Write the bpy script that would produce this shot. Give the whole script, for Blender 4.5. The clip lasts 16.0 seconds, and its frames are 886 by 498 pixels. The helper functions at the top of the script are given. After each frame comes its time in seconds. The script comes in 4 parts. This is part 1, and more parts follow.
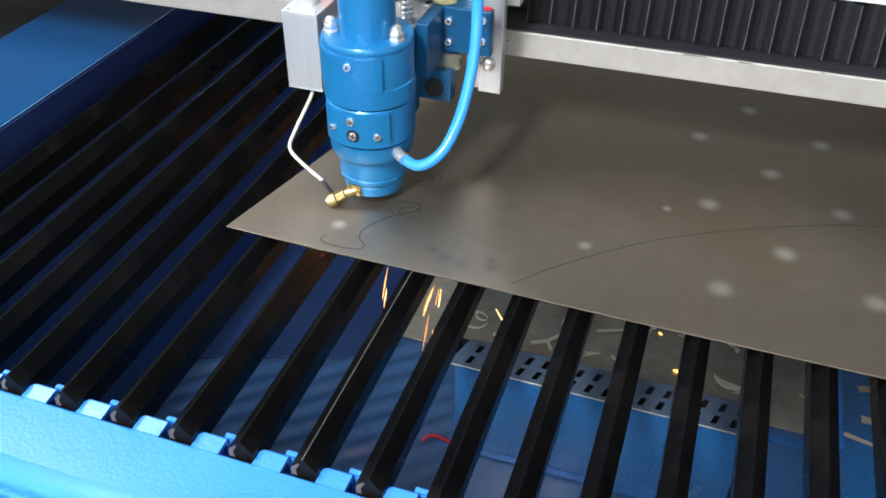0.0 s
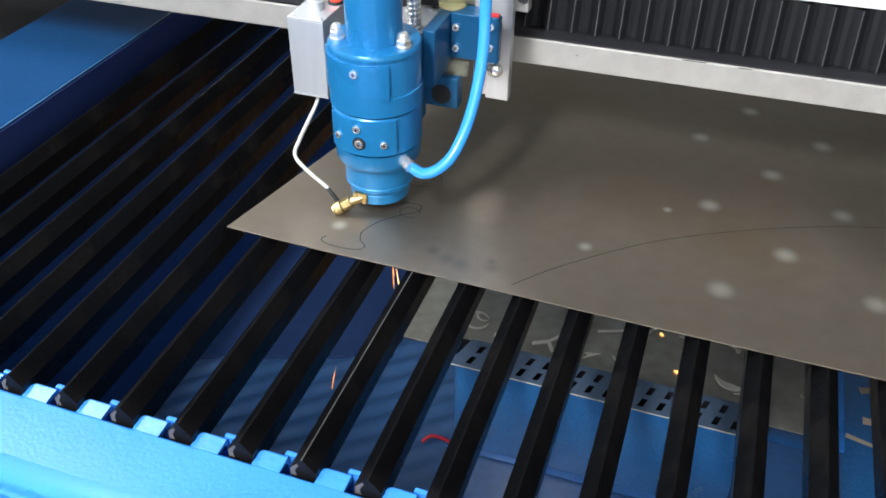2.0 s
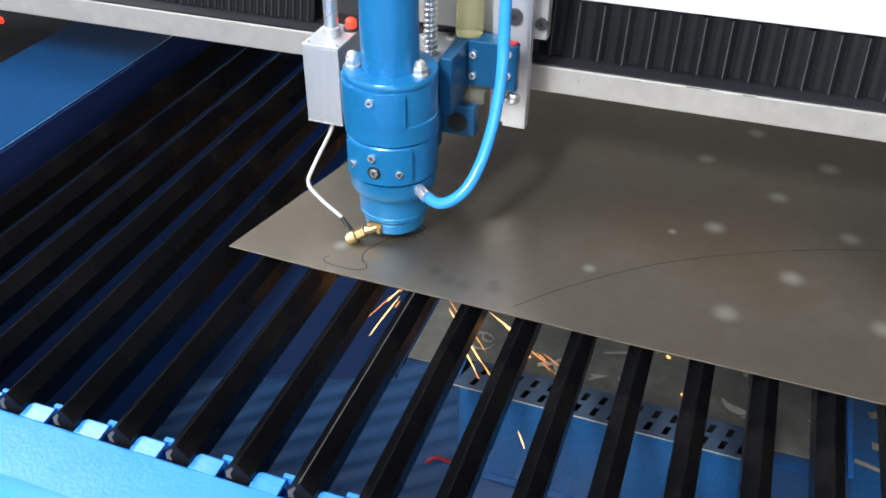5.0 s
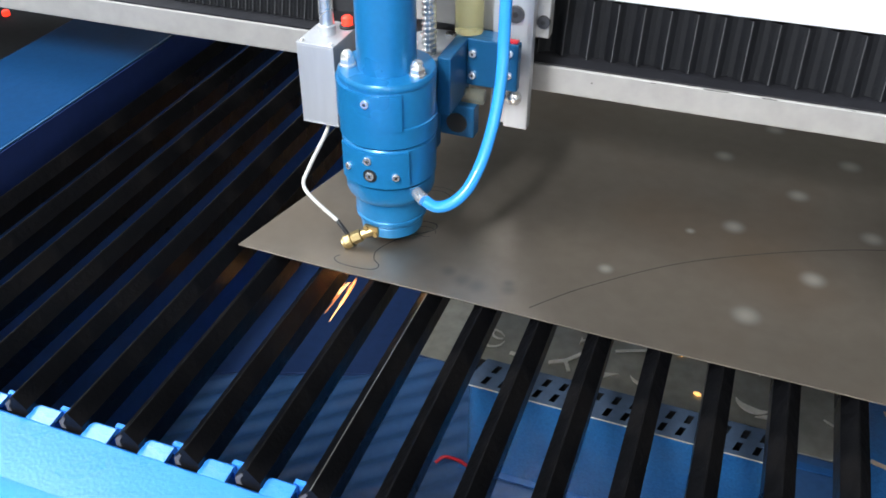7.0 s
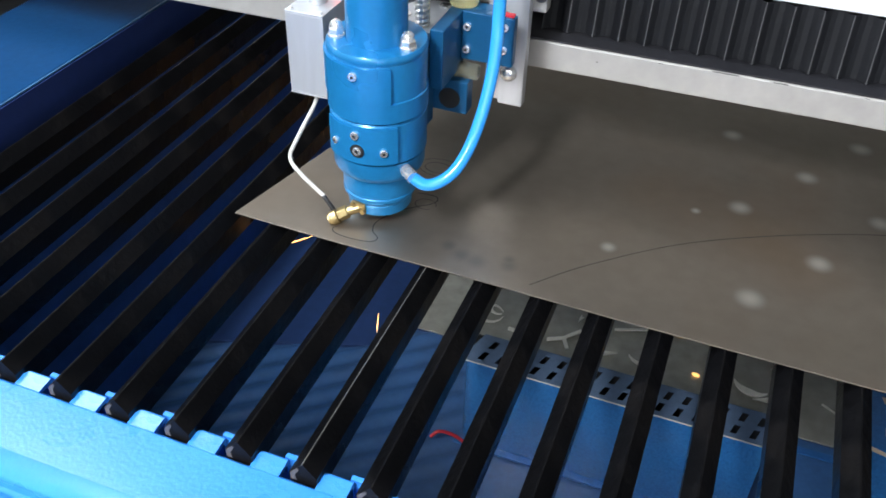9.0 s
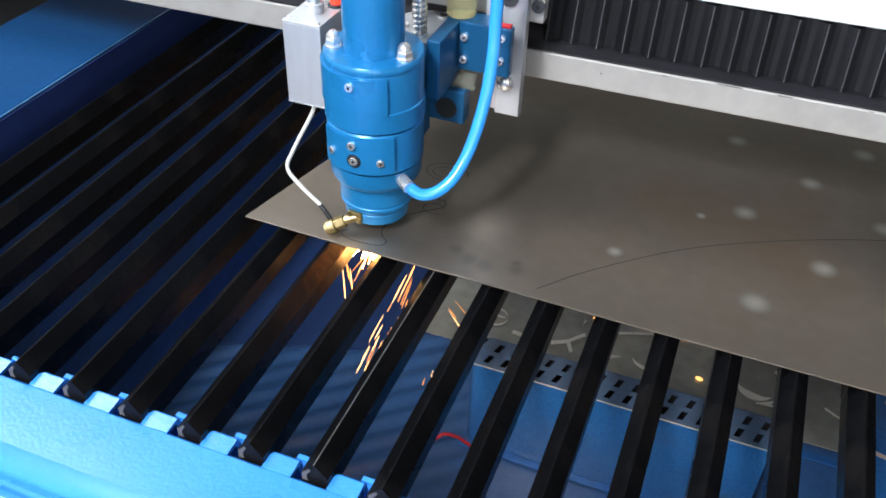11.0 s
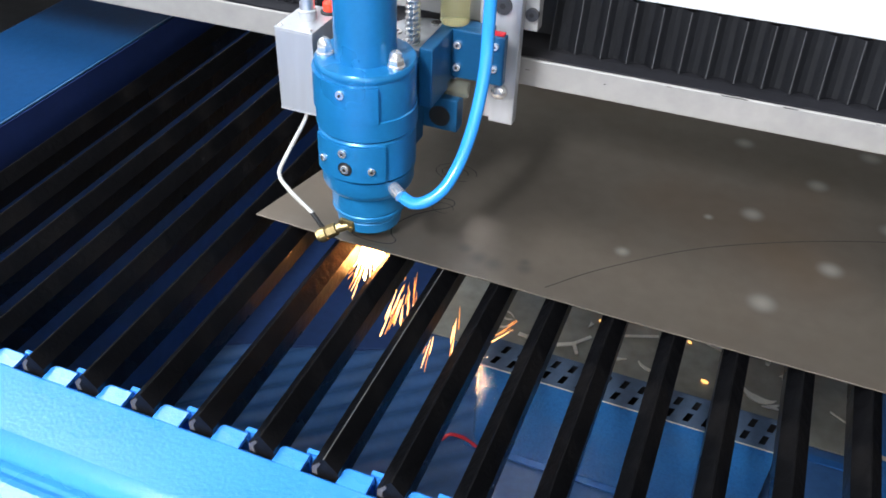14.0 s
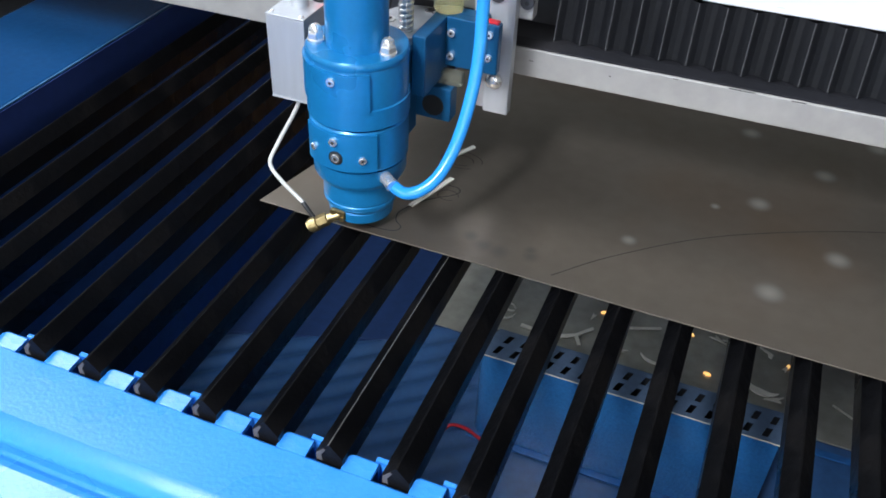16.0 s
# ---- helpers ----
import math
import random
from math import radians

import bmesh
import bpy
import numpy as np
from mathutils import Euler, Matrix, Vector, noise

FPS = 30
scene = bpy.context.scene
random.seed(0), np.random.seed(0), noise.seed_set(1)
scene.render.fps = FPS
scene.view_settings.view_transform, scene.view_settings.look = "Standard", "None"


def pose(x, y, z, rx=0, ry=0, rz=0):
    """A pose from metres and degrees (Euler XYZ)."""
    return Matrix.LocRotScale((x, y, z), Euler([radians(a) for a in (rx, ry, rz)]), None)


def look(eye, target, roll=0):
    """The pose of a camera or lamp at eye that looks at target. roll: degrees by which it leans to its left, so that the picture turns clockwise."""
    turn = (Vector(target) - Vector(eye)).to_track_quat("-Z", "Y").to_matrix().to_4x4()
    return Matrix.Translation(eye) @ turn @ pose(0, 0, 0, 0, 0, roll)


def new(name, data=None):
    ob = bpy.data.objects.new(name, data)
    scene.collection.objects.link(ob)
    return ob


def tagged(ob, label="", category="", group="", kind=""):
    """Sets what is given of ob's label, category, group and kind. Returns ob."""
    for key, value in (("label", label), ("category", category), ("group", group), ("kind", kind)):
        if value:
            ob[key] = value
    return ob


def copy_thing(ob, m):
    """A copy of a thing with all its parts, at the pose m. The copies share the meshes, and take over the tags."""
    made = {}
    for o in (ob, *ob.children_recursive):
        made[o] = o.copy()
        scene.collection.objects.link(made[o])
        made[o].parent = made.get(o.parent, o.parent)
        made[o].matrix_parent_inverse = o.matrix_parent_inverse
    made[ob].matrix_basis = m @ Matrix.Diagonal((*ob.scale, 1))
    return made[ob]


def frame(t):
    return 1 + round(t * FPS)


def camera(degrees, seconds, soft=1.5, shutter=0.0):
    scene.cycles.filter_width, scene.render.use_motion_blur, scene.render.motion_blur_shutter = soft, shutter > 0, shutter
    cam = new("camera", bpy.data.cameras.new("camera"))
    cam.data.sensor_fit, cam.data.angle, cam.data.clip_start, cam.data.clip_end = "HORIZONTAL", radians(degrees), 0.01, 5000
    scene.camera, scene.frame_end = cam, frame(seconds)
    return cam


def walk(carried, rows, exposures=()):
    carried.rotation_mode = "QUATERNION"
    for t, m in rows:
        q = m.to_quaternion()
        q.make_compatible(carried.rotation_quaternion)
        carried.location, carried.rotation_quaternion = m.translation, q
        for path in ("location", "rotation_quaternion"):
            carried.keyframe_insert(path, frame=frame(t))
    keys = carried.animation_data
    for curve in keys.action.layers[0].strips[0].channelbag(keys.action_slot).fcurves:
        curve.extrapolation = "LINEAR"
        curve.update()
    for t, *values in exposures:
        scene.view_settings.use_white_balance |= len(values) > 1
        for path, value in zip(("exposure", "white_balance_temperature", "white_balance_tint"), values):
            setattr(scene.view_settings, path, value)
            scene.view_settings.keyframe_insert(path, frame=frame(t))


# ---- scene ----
cam = camera(52.92, 16.0, soft=1.7)
# seconds, eye in metres, yaw, pitch and roll in degrees
ROWS = [
    (0.0, 0.4085, -0.2878, 1.2110, 18.31, -37.63, 0.70),
    (0.5, 0.4090, -0.2875, 1.2117, 18.37, -37.43, 0.77),
    (1.0, 0.4098, -0.2868, 1.2123, 18.41, -37.54, 0.83),
    (1.5, 0.4097, -0.2872, 1.2116, 18.26, -37.47, 0.88),
    (2.0, 0.4102, -0.2873, 1.2116, 18.53, -37.62, 0.66),
    (2.5, 0.4118, -0.2877, 1.2105, 18.91, -37.88, 0.55),
    (3.0, 0.4109, -0.2857, 1.2084, 19.05, -37.94, 0.54),
    (3.5, 0.4132, -0.2858, 1.2054, 18.81, -37.88, 0.94),
    (4.0, 0.4114, -0.2867, 1.2088, 18.91, -36.76, 0.94),
    (4.5, 0.4143, -0.2847, 1.2104, 19.08, -36.41, 0.73),
    (7.0, 0.4038, -0.2709, 1.2068, 19.75, -36.93, 0.46),
    (7.5, 0.4052, -0.2668, 1.2051, 19.56, -37.35, 0.66),
    (8.0, 0.4035, -0.2631, 1.2025, 19.30, -38.01, 1.40),
    (8.5, 0.4022, -0.2601, 1.2017, 19.47, -38.61, 1.82),
    (9.0, 0.4009, -0.2612, 1.2004, 19.76, -38.71, 1.96),
    (11.5, 0.3978, -0.2688, 1.2054, 19.84, -38.32, 2.12),
    (12.0, 0.3979, -0.2693, 1.2015, 19.69, -38.09, 2.30),
    (12.5, 0.3972, -0.2692, 1.2010, 19.76, -38.00, 2.53),
    (13.0, 0.3973, -0.2706, 1.2019, 19.79, -37.79, 2.48),
    (13.5, 0.3987, -0.2740, 1.2011, 20.00, -37.99, 2.08),
    (14.0, 0.3973, -0.2754, 1.2041, 20.22, -38.16, 2.24),
    (14.5, 0.3961, -0.2778, 1.1998, 20.03, -38.23, 2.47),
    (15.0, 0.3940, -0.2777, 1.1990, 20.05, -38.23, 2.69),
    (15.5, 0.3937, -0.2770, 1.1986, 20.06, -38.45, 2.75),
    (16.0, 0.3933, -0.2766, 1.1974, 20.12, -38.53, 2.73),
]
walk(cam, [(t, pose(x, y, z, 90 + pitch, 0, yaw) @ pose(0, 0, 0, 0, 0, roll)) for t, x, y, z, yaw, pitch, roll in ROWS],
     exposures=[(0.0, 0.11, 6850, 15), (7.0, 0.02, 6650, 15), (14.0, 0.02, 6600, 17), (15.0, -0.08, 6600, 17), (15.7, -0.08, 6600, 17), (16.0, -0.28, 6400, 16)])

# ---- light: daylight through a skylight, a back window and the open door behind the camera ----
world = bpy.data.worlds.new("workshop_daylight")
scene.world = world
world.use_nodes = True
sky = world.node_tree.nodes.new("ShaderNodeTexSky")
sky.sky_type, sky.sun_disc = "NISHITA", False
sky.sun_elevation, sky.sun_rotation = radians(40), radians(-50)
world.node_tree.nodes["Background"].inputs[1].default_value = 0.08
world.node_tree.links.new(sky.outputs[0], world.node_tree.nodes["Background"].inputs[0])


def daylight(name, eye, target, wide, high, watts, colour):
    data = bpy.data.lights.new(name, "AREA")
    data.shape, data.size, data.size_y, data.energy, data.color = "RECTANGLE", wide, high, watts, colour
    new(name, data).matrix_world = look(eye, target)


daylight("skylight_daylight", (-2.6, 0.45, 3.98), (-2.6, 0.45, 0), 1.9, 2.3, 200, (0.80, 0.92, 1.0))
daylight("front_skylight_daylight", (-0.30, -2.85, 3.98), (-0.30, -2.85, 0), 0.40, 2.1, 450, (0.86, 0.95, 1.0))
daylight("window_daylight", (-3.2, 4.95, 2.2), (-3.0, 0, 2.0), 1.3, 1.6, 40, (0.84, 0.94, 1.0))
daylight("door_daylight", (1.2, -3.95, 1.75), (0.5, 0, 1.0), 3.2, 3.0, 95, (0.86, 0.95, 1.0))

# ---- measures: U is the pitch of the slats; the bed's own zero lies at z = 0.80 m ----
U = 0.04
Z0 = 0.80
RIDGE = 0.321          # height of the slats' ridges and of the sheet, in pitches
HEAD_X, HEAD_Y = 4.26, 6.416


def at(x, y, z):
    return Vector((U * x, U * y, Z0 + U * z))


# ---- materials ----
def material(name, colour, rough=0.5, metal=0.0, vary=0.15, grain=60.0, bump=0.1, blotch=6.0, spec=0.5, coat=0.0, stretch=(1, 1, 1), island=False, dirt=None, dirt_amount=0.0):
    m = bpy.data.materials.new(name)
    m.use_nodes = True
    nt = m.node_tree
    b = nt.nodes["Principled BSDF"]
    link = nt.links.new
    tex = nt.nodes.new("ShaderNodeTexCoord")
    mapping = nt.nodes.new("ShaderNodeMapping")
    mapping.inputs["Scale"].default_value = stretch
    link(tex.outputs["Object"], mapping.inputs["Vector"])
    fine = nt.nodes.new("ShaderNodeTexNoise")
    fine.inputs["Scale"].default_value, fine.inputs["Detail"].default_value = grain, 5
    wide = nt.nodes.new("ShaderNodeTexNoise")
    wide.inputs["Scale"].default_value, wide.inputs["Detail"].default_value = blotch, 4
    for n in (fine, wide):
        link(mapping.outputs[0], n.inputs["Vector"])
    both = nt.nodes.new("ShaderNodeMath")
    both.operation = "ADD"
    link(fine.outputs["Fac"], both.inputs[0])
    link(wide.outputs["Fac"], both.inputs[1])
    ramp = nt.nodes.new("ShaderNodeMapRange")
    ramp.inputs["From Min"].default_value, ramp.inputs["From Max"].default_value = 0.6, 1.4
    ramp.inputs["To Min"].default_value, ramp.inputs["To Max"].default_value = 1 - vary, 1 + vary
    link(both.outputs[0], ramp.inputs["Value"])
    shade = nt.nodes.new("ShaderNodeVectorMath")
    shade.operation = "SCALE"
    shade.inputs[0].default_value = colour
    link(ramp.outputs[0], shade.inputs["Scale"])
    out = shade.outputs[0]
    if dirt:
        mix = nt.nodes.new("ShaderNodeMix")
        mix.data_type = "RGBA"
        mask = nt.nodes.new("ShaderNodeMapRange")
        mask.inputs["From Min"].default_value, mask.inputs["From Max"].default_value = 0.5, 0.75
        mask.inputs["To Max"].default_value = dirt_amount
        link(wide.outputs["Fac"], mask.inputs["Value"])
        link(mask.outputs[0], mix.inputs["Factor"])
        link(out, mix.inputs["A"])
        mix.inputs["B"].default_value = (*dirt, 1)
        out = mix.outputs["Result"]
    link(out, b.inputs["Base Color"])
    rr = nt.nodes.new("ShaderNodeMapRange")
    rr.inputs["From Min"].default_value, rr.inputs["From Max"].default_value = 0.3, 0.7
    rr.inputs["To Min"].default_value, rr.inputs["To Max"].default_value = max(rough - 0.08, 0.02), min(rough + 0.08, 1)
    link(wide.outputs["Fac"], rr.inputs["Value"])
    link(rr.outputs[0], b.inputs["Roughness"])
    b.inputs["Metallic"].default_value = metal
    b.inputs["Specular IOR Level"].default_value = spec
    b.inputs["Coat Weight"].default_value = coat
    b.inputs["Coat Roughness"].default_value = 0.15
    if bump:
        bp = nt.nodes.new("ShaderNodeBump")
        bp.inputs["Strength"].default_value, bp.inputs["Distance"].default_value = bump, 0.002
        link(fine.outputs["Fac"], bp.inputs["Height"])
        link(bp.outputs[0], b.inputs["Normal"])
    return m


def glow(name, colour, strength):
    m = bpy.data.materials.new(name)
    m.use_nodes = True
    b = m.node_tree.nodes["Principled BSDF"]
    b.inputs["Base Color"].default_value = (*colour, 1)
    b.inputs["Emission Color"].default_value = (*colour, 1)
    b.inputs["Emission Strength"].default_value = strength
    return m


def clear(name, colour, rough=0.05):
    m = bpy.data.materials.new(name)
    m.use_nodes = True
    b = m.node_tree.nodes["Principled BSDF"]
    b.inputs["Base Color"].default_value = (*colour, 1)
    b.inputs["Transmission Weight"].default_value = 0.85
    b.inputs["Roughness"].default_value = rough
    b.inputs["IOR"].default_value = 1.2
    return m


M_RAIL = material("rail_blue_paint", (0.032, 0.25, 0.74), 0.27, vary=0.07, grain=420, bump=0.13, blotch=9, coat=0.4)
M_BED = material("bed_blue_paint", (0.020, 0.12, 0.34), 0.38, vary=0.22, grain=120, bump=0.15, blotch=7, coat=0.2, dirt=(0.04, 0.08, 0.14), dirt_amount=0.6)
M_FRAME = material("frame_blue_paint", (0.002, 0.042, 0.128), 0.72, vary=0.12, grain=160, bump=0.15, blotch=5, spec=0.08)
M_INNER_FACE = material("inner_face_navy", (0.016, 0.038, 0.16), 0.6, vary=0.15, grain=120, bump=0.12, blotch=5)
M_INNER_BRIGHT = material("brightened_inner_blue", (0.045, 0.17, 0.48), 0.5, vary=0.2, grain=90, bump=0.15, blotch=6, dirt=(0.03, 0.08, 0.2), dirt_amount=0.5)
M_GUIDE = material("sooty_black_cover", (0.008, 0.008, 0.009), 0.8, vary=0.3, grain=100, bump=0.1, spec=0.1)
M_NAVY_SHADE = material("navy_paint_in_shade", (0.016, 0.043, 0.132), 0.55, vary=0.25, grain=90, bump=0.15, blotch=6)
M_WORN = material("scuffed_blue_edge", (0.018, 0.09, 0.20), 0.6, vary=0.5, grain=60, bump=0.2, blotch=30)
M_TRAY = material("tray_blue_paint", (0.036, 0.105, 0.25), 0.36, vary=0.22, grain=120, bump=0.12, blotch=7, coat=0.15, dirt=(0.05, 0.06, 0.075), dirt_amount=0.6)
M_DUCT = material("duct_blue_paint", (0.022, 0.16, 0.42), 0.2, vary=0.3, grain=330, bump=0.7, blotch=12, coat=0.9, dirt=(0.05, 0.09, 0.14), dirt_amount=0.5)
M_PERF = material("dusty_blue_grey", (0.07, 0.11, 0.175), 0.55, vary=0.2, grain=180, bump=0.2, blotch=14)
M_HEAD = material("anodised_blue", (0.008, 0.192, 0.44), 0.34, metal=0.25, vary=0.09, grain=300, bump=0.04, blotch=10, coat=0.2)
M_HEAD2 = material("anodised_blue_dark", (0.006, 0.085, 0.20), 0.36, metal=0.25, vary=0.08, grain=300, bump=0.04, blotch=10)
M_SLAT = material("blackened_steel", (0.003, 0.003, 0.0035), 0.46, metal=0.0, vary=0.6, grain=110, bump=0.6, blotch=16, spec=0.075, dirt=(0.016, 0.013, 0.011), dirt_amount=0.5)
M_LEG = material("heat_glazed_steel", (0.004, 0.004, 0.0045), 0.30, vary=0.5, grain=70, bump=0.5, blotch=14, spec=0.24)
M_SLATEND = material("sawn_steel", (0.12, 0.105, 0.095), 0.5, metal=0.3, vary=0.3, grain=400, bump=0.2)
M_RIDGE = material("rubbed_ridge_steel", (0.12, 0.115, 0.105), 0.4, metal=0.4, vary=0.6, grain=40, bump=0.2, blotch=9)
M_ALU = material("brushed_aluminium", (0.52, 0.53, 0.55), 0.4, metal=0.5, vary=0.08, grain=200, bump=0.08, blotch=20, stretch=(1, 1, 0.1))
M_STRIP = material("worn_aluminium", (0.385, 0.370, 0.352), 0.5, metal=0.25, vary=0.12, grain=90, bump=0.12, blotch=14, dirt=(0.25, 0.24, 0.23), dirt_amount=0.6)
M_STEEL = material("bright_steel", (0.84, 0.83, 0.81), 0.26, metal=0.82, vary=0.1, grain=300, bump=0.05)
M_DARKSTEEL = material("oiled_dark_steel", (0.06, 0.06, 0.065), 0.38, metal=0.4, vary=0.2, grain=200, bump=0.1)
M_BRASS = material("brass", (0.40, 0.30, 0.14), 0.28, metal=0.9, vary=0.15, grain=300, bump=0.08)
M_BLACK = material("black_rubber", (0.012, 0.012, 0.013), 0.5, vary=0.2, grain=200, bump=0.1)
M_BELLOWS = material("black_bellows_fabric", (0.0045, 0.0048, 0.0062), 0.6, spec=0.22, vary=0.25, grain=350, bump=0.2, blotch=18)
M_SEAM = material("bellows_seam", (0.035, 0.035, 0.038), 0.5, vary=0.2, grain=300)
M_LEDGE = material("dark_ledge_paint", (0.016, 0.016, 0.019), 0.4, vary=0.3, grain=150, bump=0.1, dirt=(0.07, 0.06, 0.055), dirt_amount=0.4)
M_WHITE = material("white_cover_paint", (0.82, 0.82, 0.82), 0.35, vary=0.03, grain=60, bump=0.03)
M_HOSE = material("blue_plastic_hose", (0.025, 0.33, 0.88), 0.2, vary=0.04, grain=80, bump=0.02, coat=0.3)
M_CABLE = material("white_cable", (0.52, 0.51, 0.47), 0.4, vary=0.06, grain=200, bump=0.05)
M_RED = material("red_cable", (0.55, 0.02, 0.03), 0.4, vary=0.1, grain=100)
M_GREY = material("galvanised_scrap_tray", (0.31, 0.30, 0.25), 0.42, metal=0.25, vary=0.3, grain=60, bump=0.1, blotch=7, dirt=(0.10, 0.095, 0.085), dirt_amount=0.9)
M_SCRAP = material("offcut_steel", (0.74, 0.71, 0.62), 0.42, metal=0.3, vary=0.15, grain=150, bump=0.1)
M_RUST = material("cream_drip_paint", (0.62, 0.5, 0.36), 0.5, vary=0.15, grain=150, bump=0.1)
M_CONCRETE = material("concrete_floor", (0.10, 0.10, 0.10), 0.7, vary=0.2, grain=30, bump=0.3, blotch=2)
M_PLASTER = material("grey_plaster_wall", (0.42, 0.42, 0.41), 0.8, vary=0.08, grain=40, bump=0.15, blotch=1.5)
M_CEIL = material("workshop_ceiling", (0.30, 0.295, 0.28), 0.8, vary=0.08, grain=20, bump=0.1, blotch=1)
M_KERF = material("burnt_kerf", (0.03, 0.028, 0.026), 0.6, vary=0.2, grain=300)
M_SCRIBE = material("faint_scribe_mark", (0.13, 0.11, 0.095), 0.42, metal=0.8, vary=0.4, grain=60)
M_SPARK = glow("spark_glow", (1.0, 0.36, 0.08), 1.7)
M_SPARK_HOT = glow("spark_white_hot", (1.0, 0.52, 0.18), 4.5)
M_FLAME = glow("cutting_flame_glow", (1.0, 0.44, 0.12), 85.0)
M_DUCT_GLOW = glow("duct_corner_glow", (1.0, 0.50, 0.2), 60.0)
M_EMBER = glow("ember_glow", (1.0, 0.55, 0.16), 1.6)
M_LED = glow("red_indicator_glow", (0.9, 0.035, 0.015), 2.2)
M_PAD = clear("smoky_plastic", (0.62, 0.62, 0.50), 0.2)
M_OIL = clear("pale_yellow_plastic", (0.93, 0.88, 0.55), 0.1)


def sheet_material():
    """Bare mild steel: soft mottling, pale round marks, a few dark smudges."""
    m = material("mild_steel_sheet", (0.298, 0.252, 0.204), 0.45, metal=0.93, vary=0.10, grain=70, bump=0.05, blotch=5, dirt=(0.225, 0.160, 0.105), dirt_amount=0.85)
    nt = m.node_tree
    b = nt.nodes["Principled BSDF"]
    link = nt.links.new
    pos = nt.nodes.new("ShaderNodeTexCoord")

    def spots(places, reach):
        top = None
        for x, y, r in places:
            d = nt.nodes.new("ShaderNodeVectorMath")
            d.operation = "DISTANCE"
            d.inputs[1].default_value = (U * x, U * y, 0)
            flat = nt.nodes.new("ShaderNodeVectorMath")
            flat.operation = "MULTIPLY"
            flat.inputs[1].default_value = (1, 1, 0)
            link(pos.outputs["Object"], flat.inputs[0])
            link(flat.outputs[0], d.inputs[0])
            f = nt.nodes.new("ShaderNodeMapRange")
            f.interpolation_type = "SMOOTHSTEP"
            f.inputs["From Min"].default_value, f.inputs["From Max"].default_value = 0.85 * U * r * reach, 0.0
            link(d.outputs["Value"], f.inputs["Value"])
            if top is None:
                top = f.outputs[0]
            else:
                mx = nt.nodes.new("ShaderNodeMath")
                mx.operation = "MAXIMUM"
                link(top, mx.inputs[0])
                link(f.outputs[0], mx.inputs[1])
                top = mx.outputs[0]
        return top

    old = b.inputs["Base Color"].links[0].from_socket
    bright = spots(PALE_SPOTS, 1.0)
    dark = spots(SMUDGES, 1.0)
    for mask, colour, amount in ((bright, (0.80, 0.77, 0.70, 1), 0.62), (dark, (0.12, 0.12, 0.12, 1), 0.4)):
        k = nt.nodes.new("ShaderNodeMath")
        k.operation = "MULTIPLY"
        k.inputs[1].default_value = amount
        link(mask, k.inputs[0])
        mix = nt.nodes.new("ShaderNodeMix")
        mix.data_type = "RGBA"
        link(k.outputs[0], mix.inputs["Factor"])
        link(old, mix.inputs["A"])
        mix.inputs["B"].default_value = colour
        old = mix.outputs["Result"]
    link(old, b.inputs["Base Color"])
    return m


# pale round marks and smudges on the sheet: x, y, radius in pitches
PALE_SPOTS = [(11.74, 9.68, 0.34), (10.63, 8.13, 0.34), (12.1, 6.96, 0.36), (11.07, 5.56, 0.38), (8.6, 5.99, 0.22), (10.19, 10.75, 0.32),
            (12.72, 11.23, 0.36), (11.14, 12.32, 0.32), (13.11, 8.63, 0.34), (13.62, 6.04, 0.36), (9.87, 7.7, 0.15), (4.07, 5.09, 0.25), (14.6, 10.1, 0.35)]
SMUDGES = [(6.3, 4.78, 0.3), (6.6, 4.72, 0.32), (7.15, 4.82, 0.26), (7.1, 4.98, 0.2), (6.0, 4.95, 0.25)]


# ---- mesh helpers ----
def part(name, bm, mat, parent=None, label="", smooth=False, bevel=0.0):
    """Links a bmesh as one mesh object, under a thing or a part."""
    me = bpy.data.meshes.new(name)
    bmesh.ops.recalc_face_normals(bm, faces=bm.faces)
    if smooth:
        for e in bm.edges:
            e.smooth = e.calc_face_angle(0) < radians(38)
    bm.to_mesh(me)
    bm.free()
    for m in (mat if isinstance(mat, (list, tuple)) else [mat]):
        me.materials.append(m)
    if smooth:
        for p in me.polygons:
            p.use_smooth = True
    ob = new(name, me)
    if parent:
        ob.parent = parent
    if bevel:
        mod = ob.modifiers.new("edge", "BEVEL")
        mod.width, mod.segments, mod.limit_method, mod.angle_limit = bevel, 2, "ANGLE", radians(40)
    if label:
        ob["label"] = label
    return ob


def box(bm, x0, x1, y0, y1, z0, z1):
    v = [bm.verts.new((U * x, U * y, U * z)) for z in (z0, z1) for y in (y0, y1) for x in (x0, x1)]
    for q in ((0, 2, 3, 1), (4, 5, 7, 6), (0, 1, 5, 4), (2, 6, 7, 3), (0, 4, 6, 2), (1, 3, 7, 5)):
        bm.faces.new([v[i] for i in q])
    return bm


def boxes(*lots):
    bm = bmesh.new()
    for b in lots:
        box(bm, *b)
    return bm


def turned(profile, n=48, x=0.0, y=0.0, caps=True):
    """A turned piece about the upright axis at x, y. Profile: radius, height."""
    bm = bmesh.new()
    rings = [[bm.verts.new((U * (x + r * math.cos(2 * math.pi * k / n)), U * (y + r * math.sin(2 * math.pi * k / n)), U * z)) for k in range(n)] for r, z in profile]
    for a, b in zip(rings, rings[1:]):
        for k in range(n):
            bm.faces.new((a[k], a[(k + 1) % n], b[(k + 1) % n], b[k]))
    if caps:
        bm.faces.new(rings[0])
        bm.faces.new(rings[-1])
    return bm


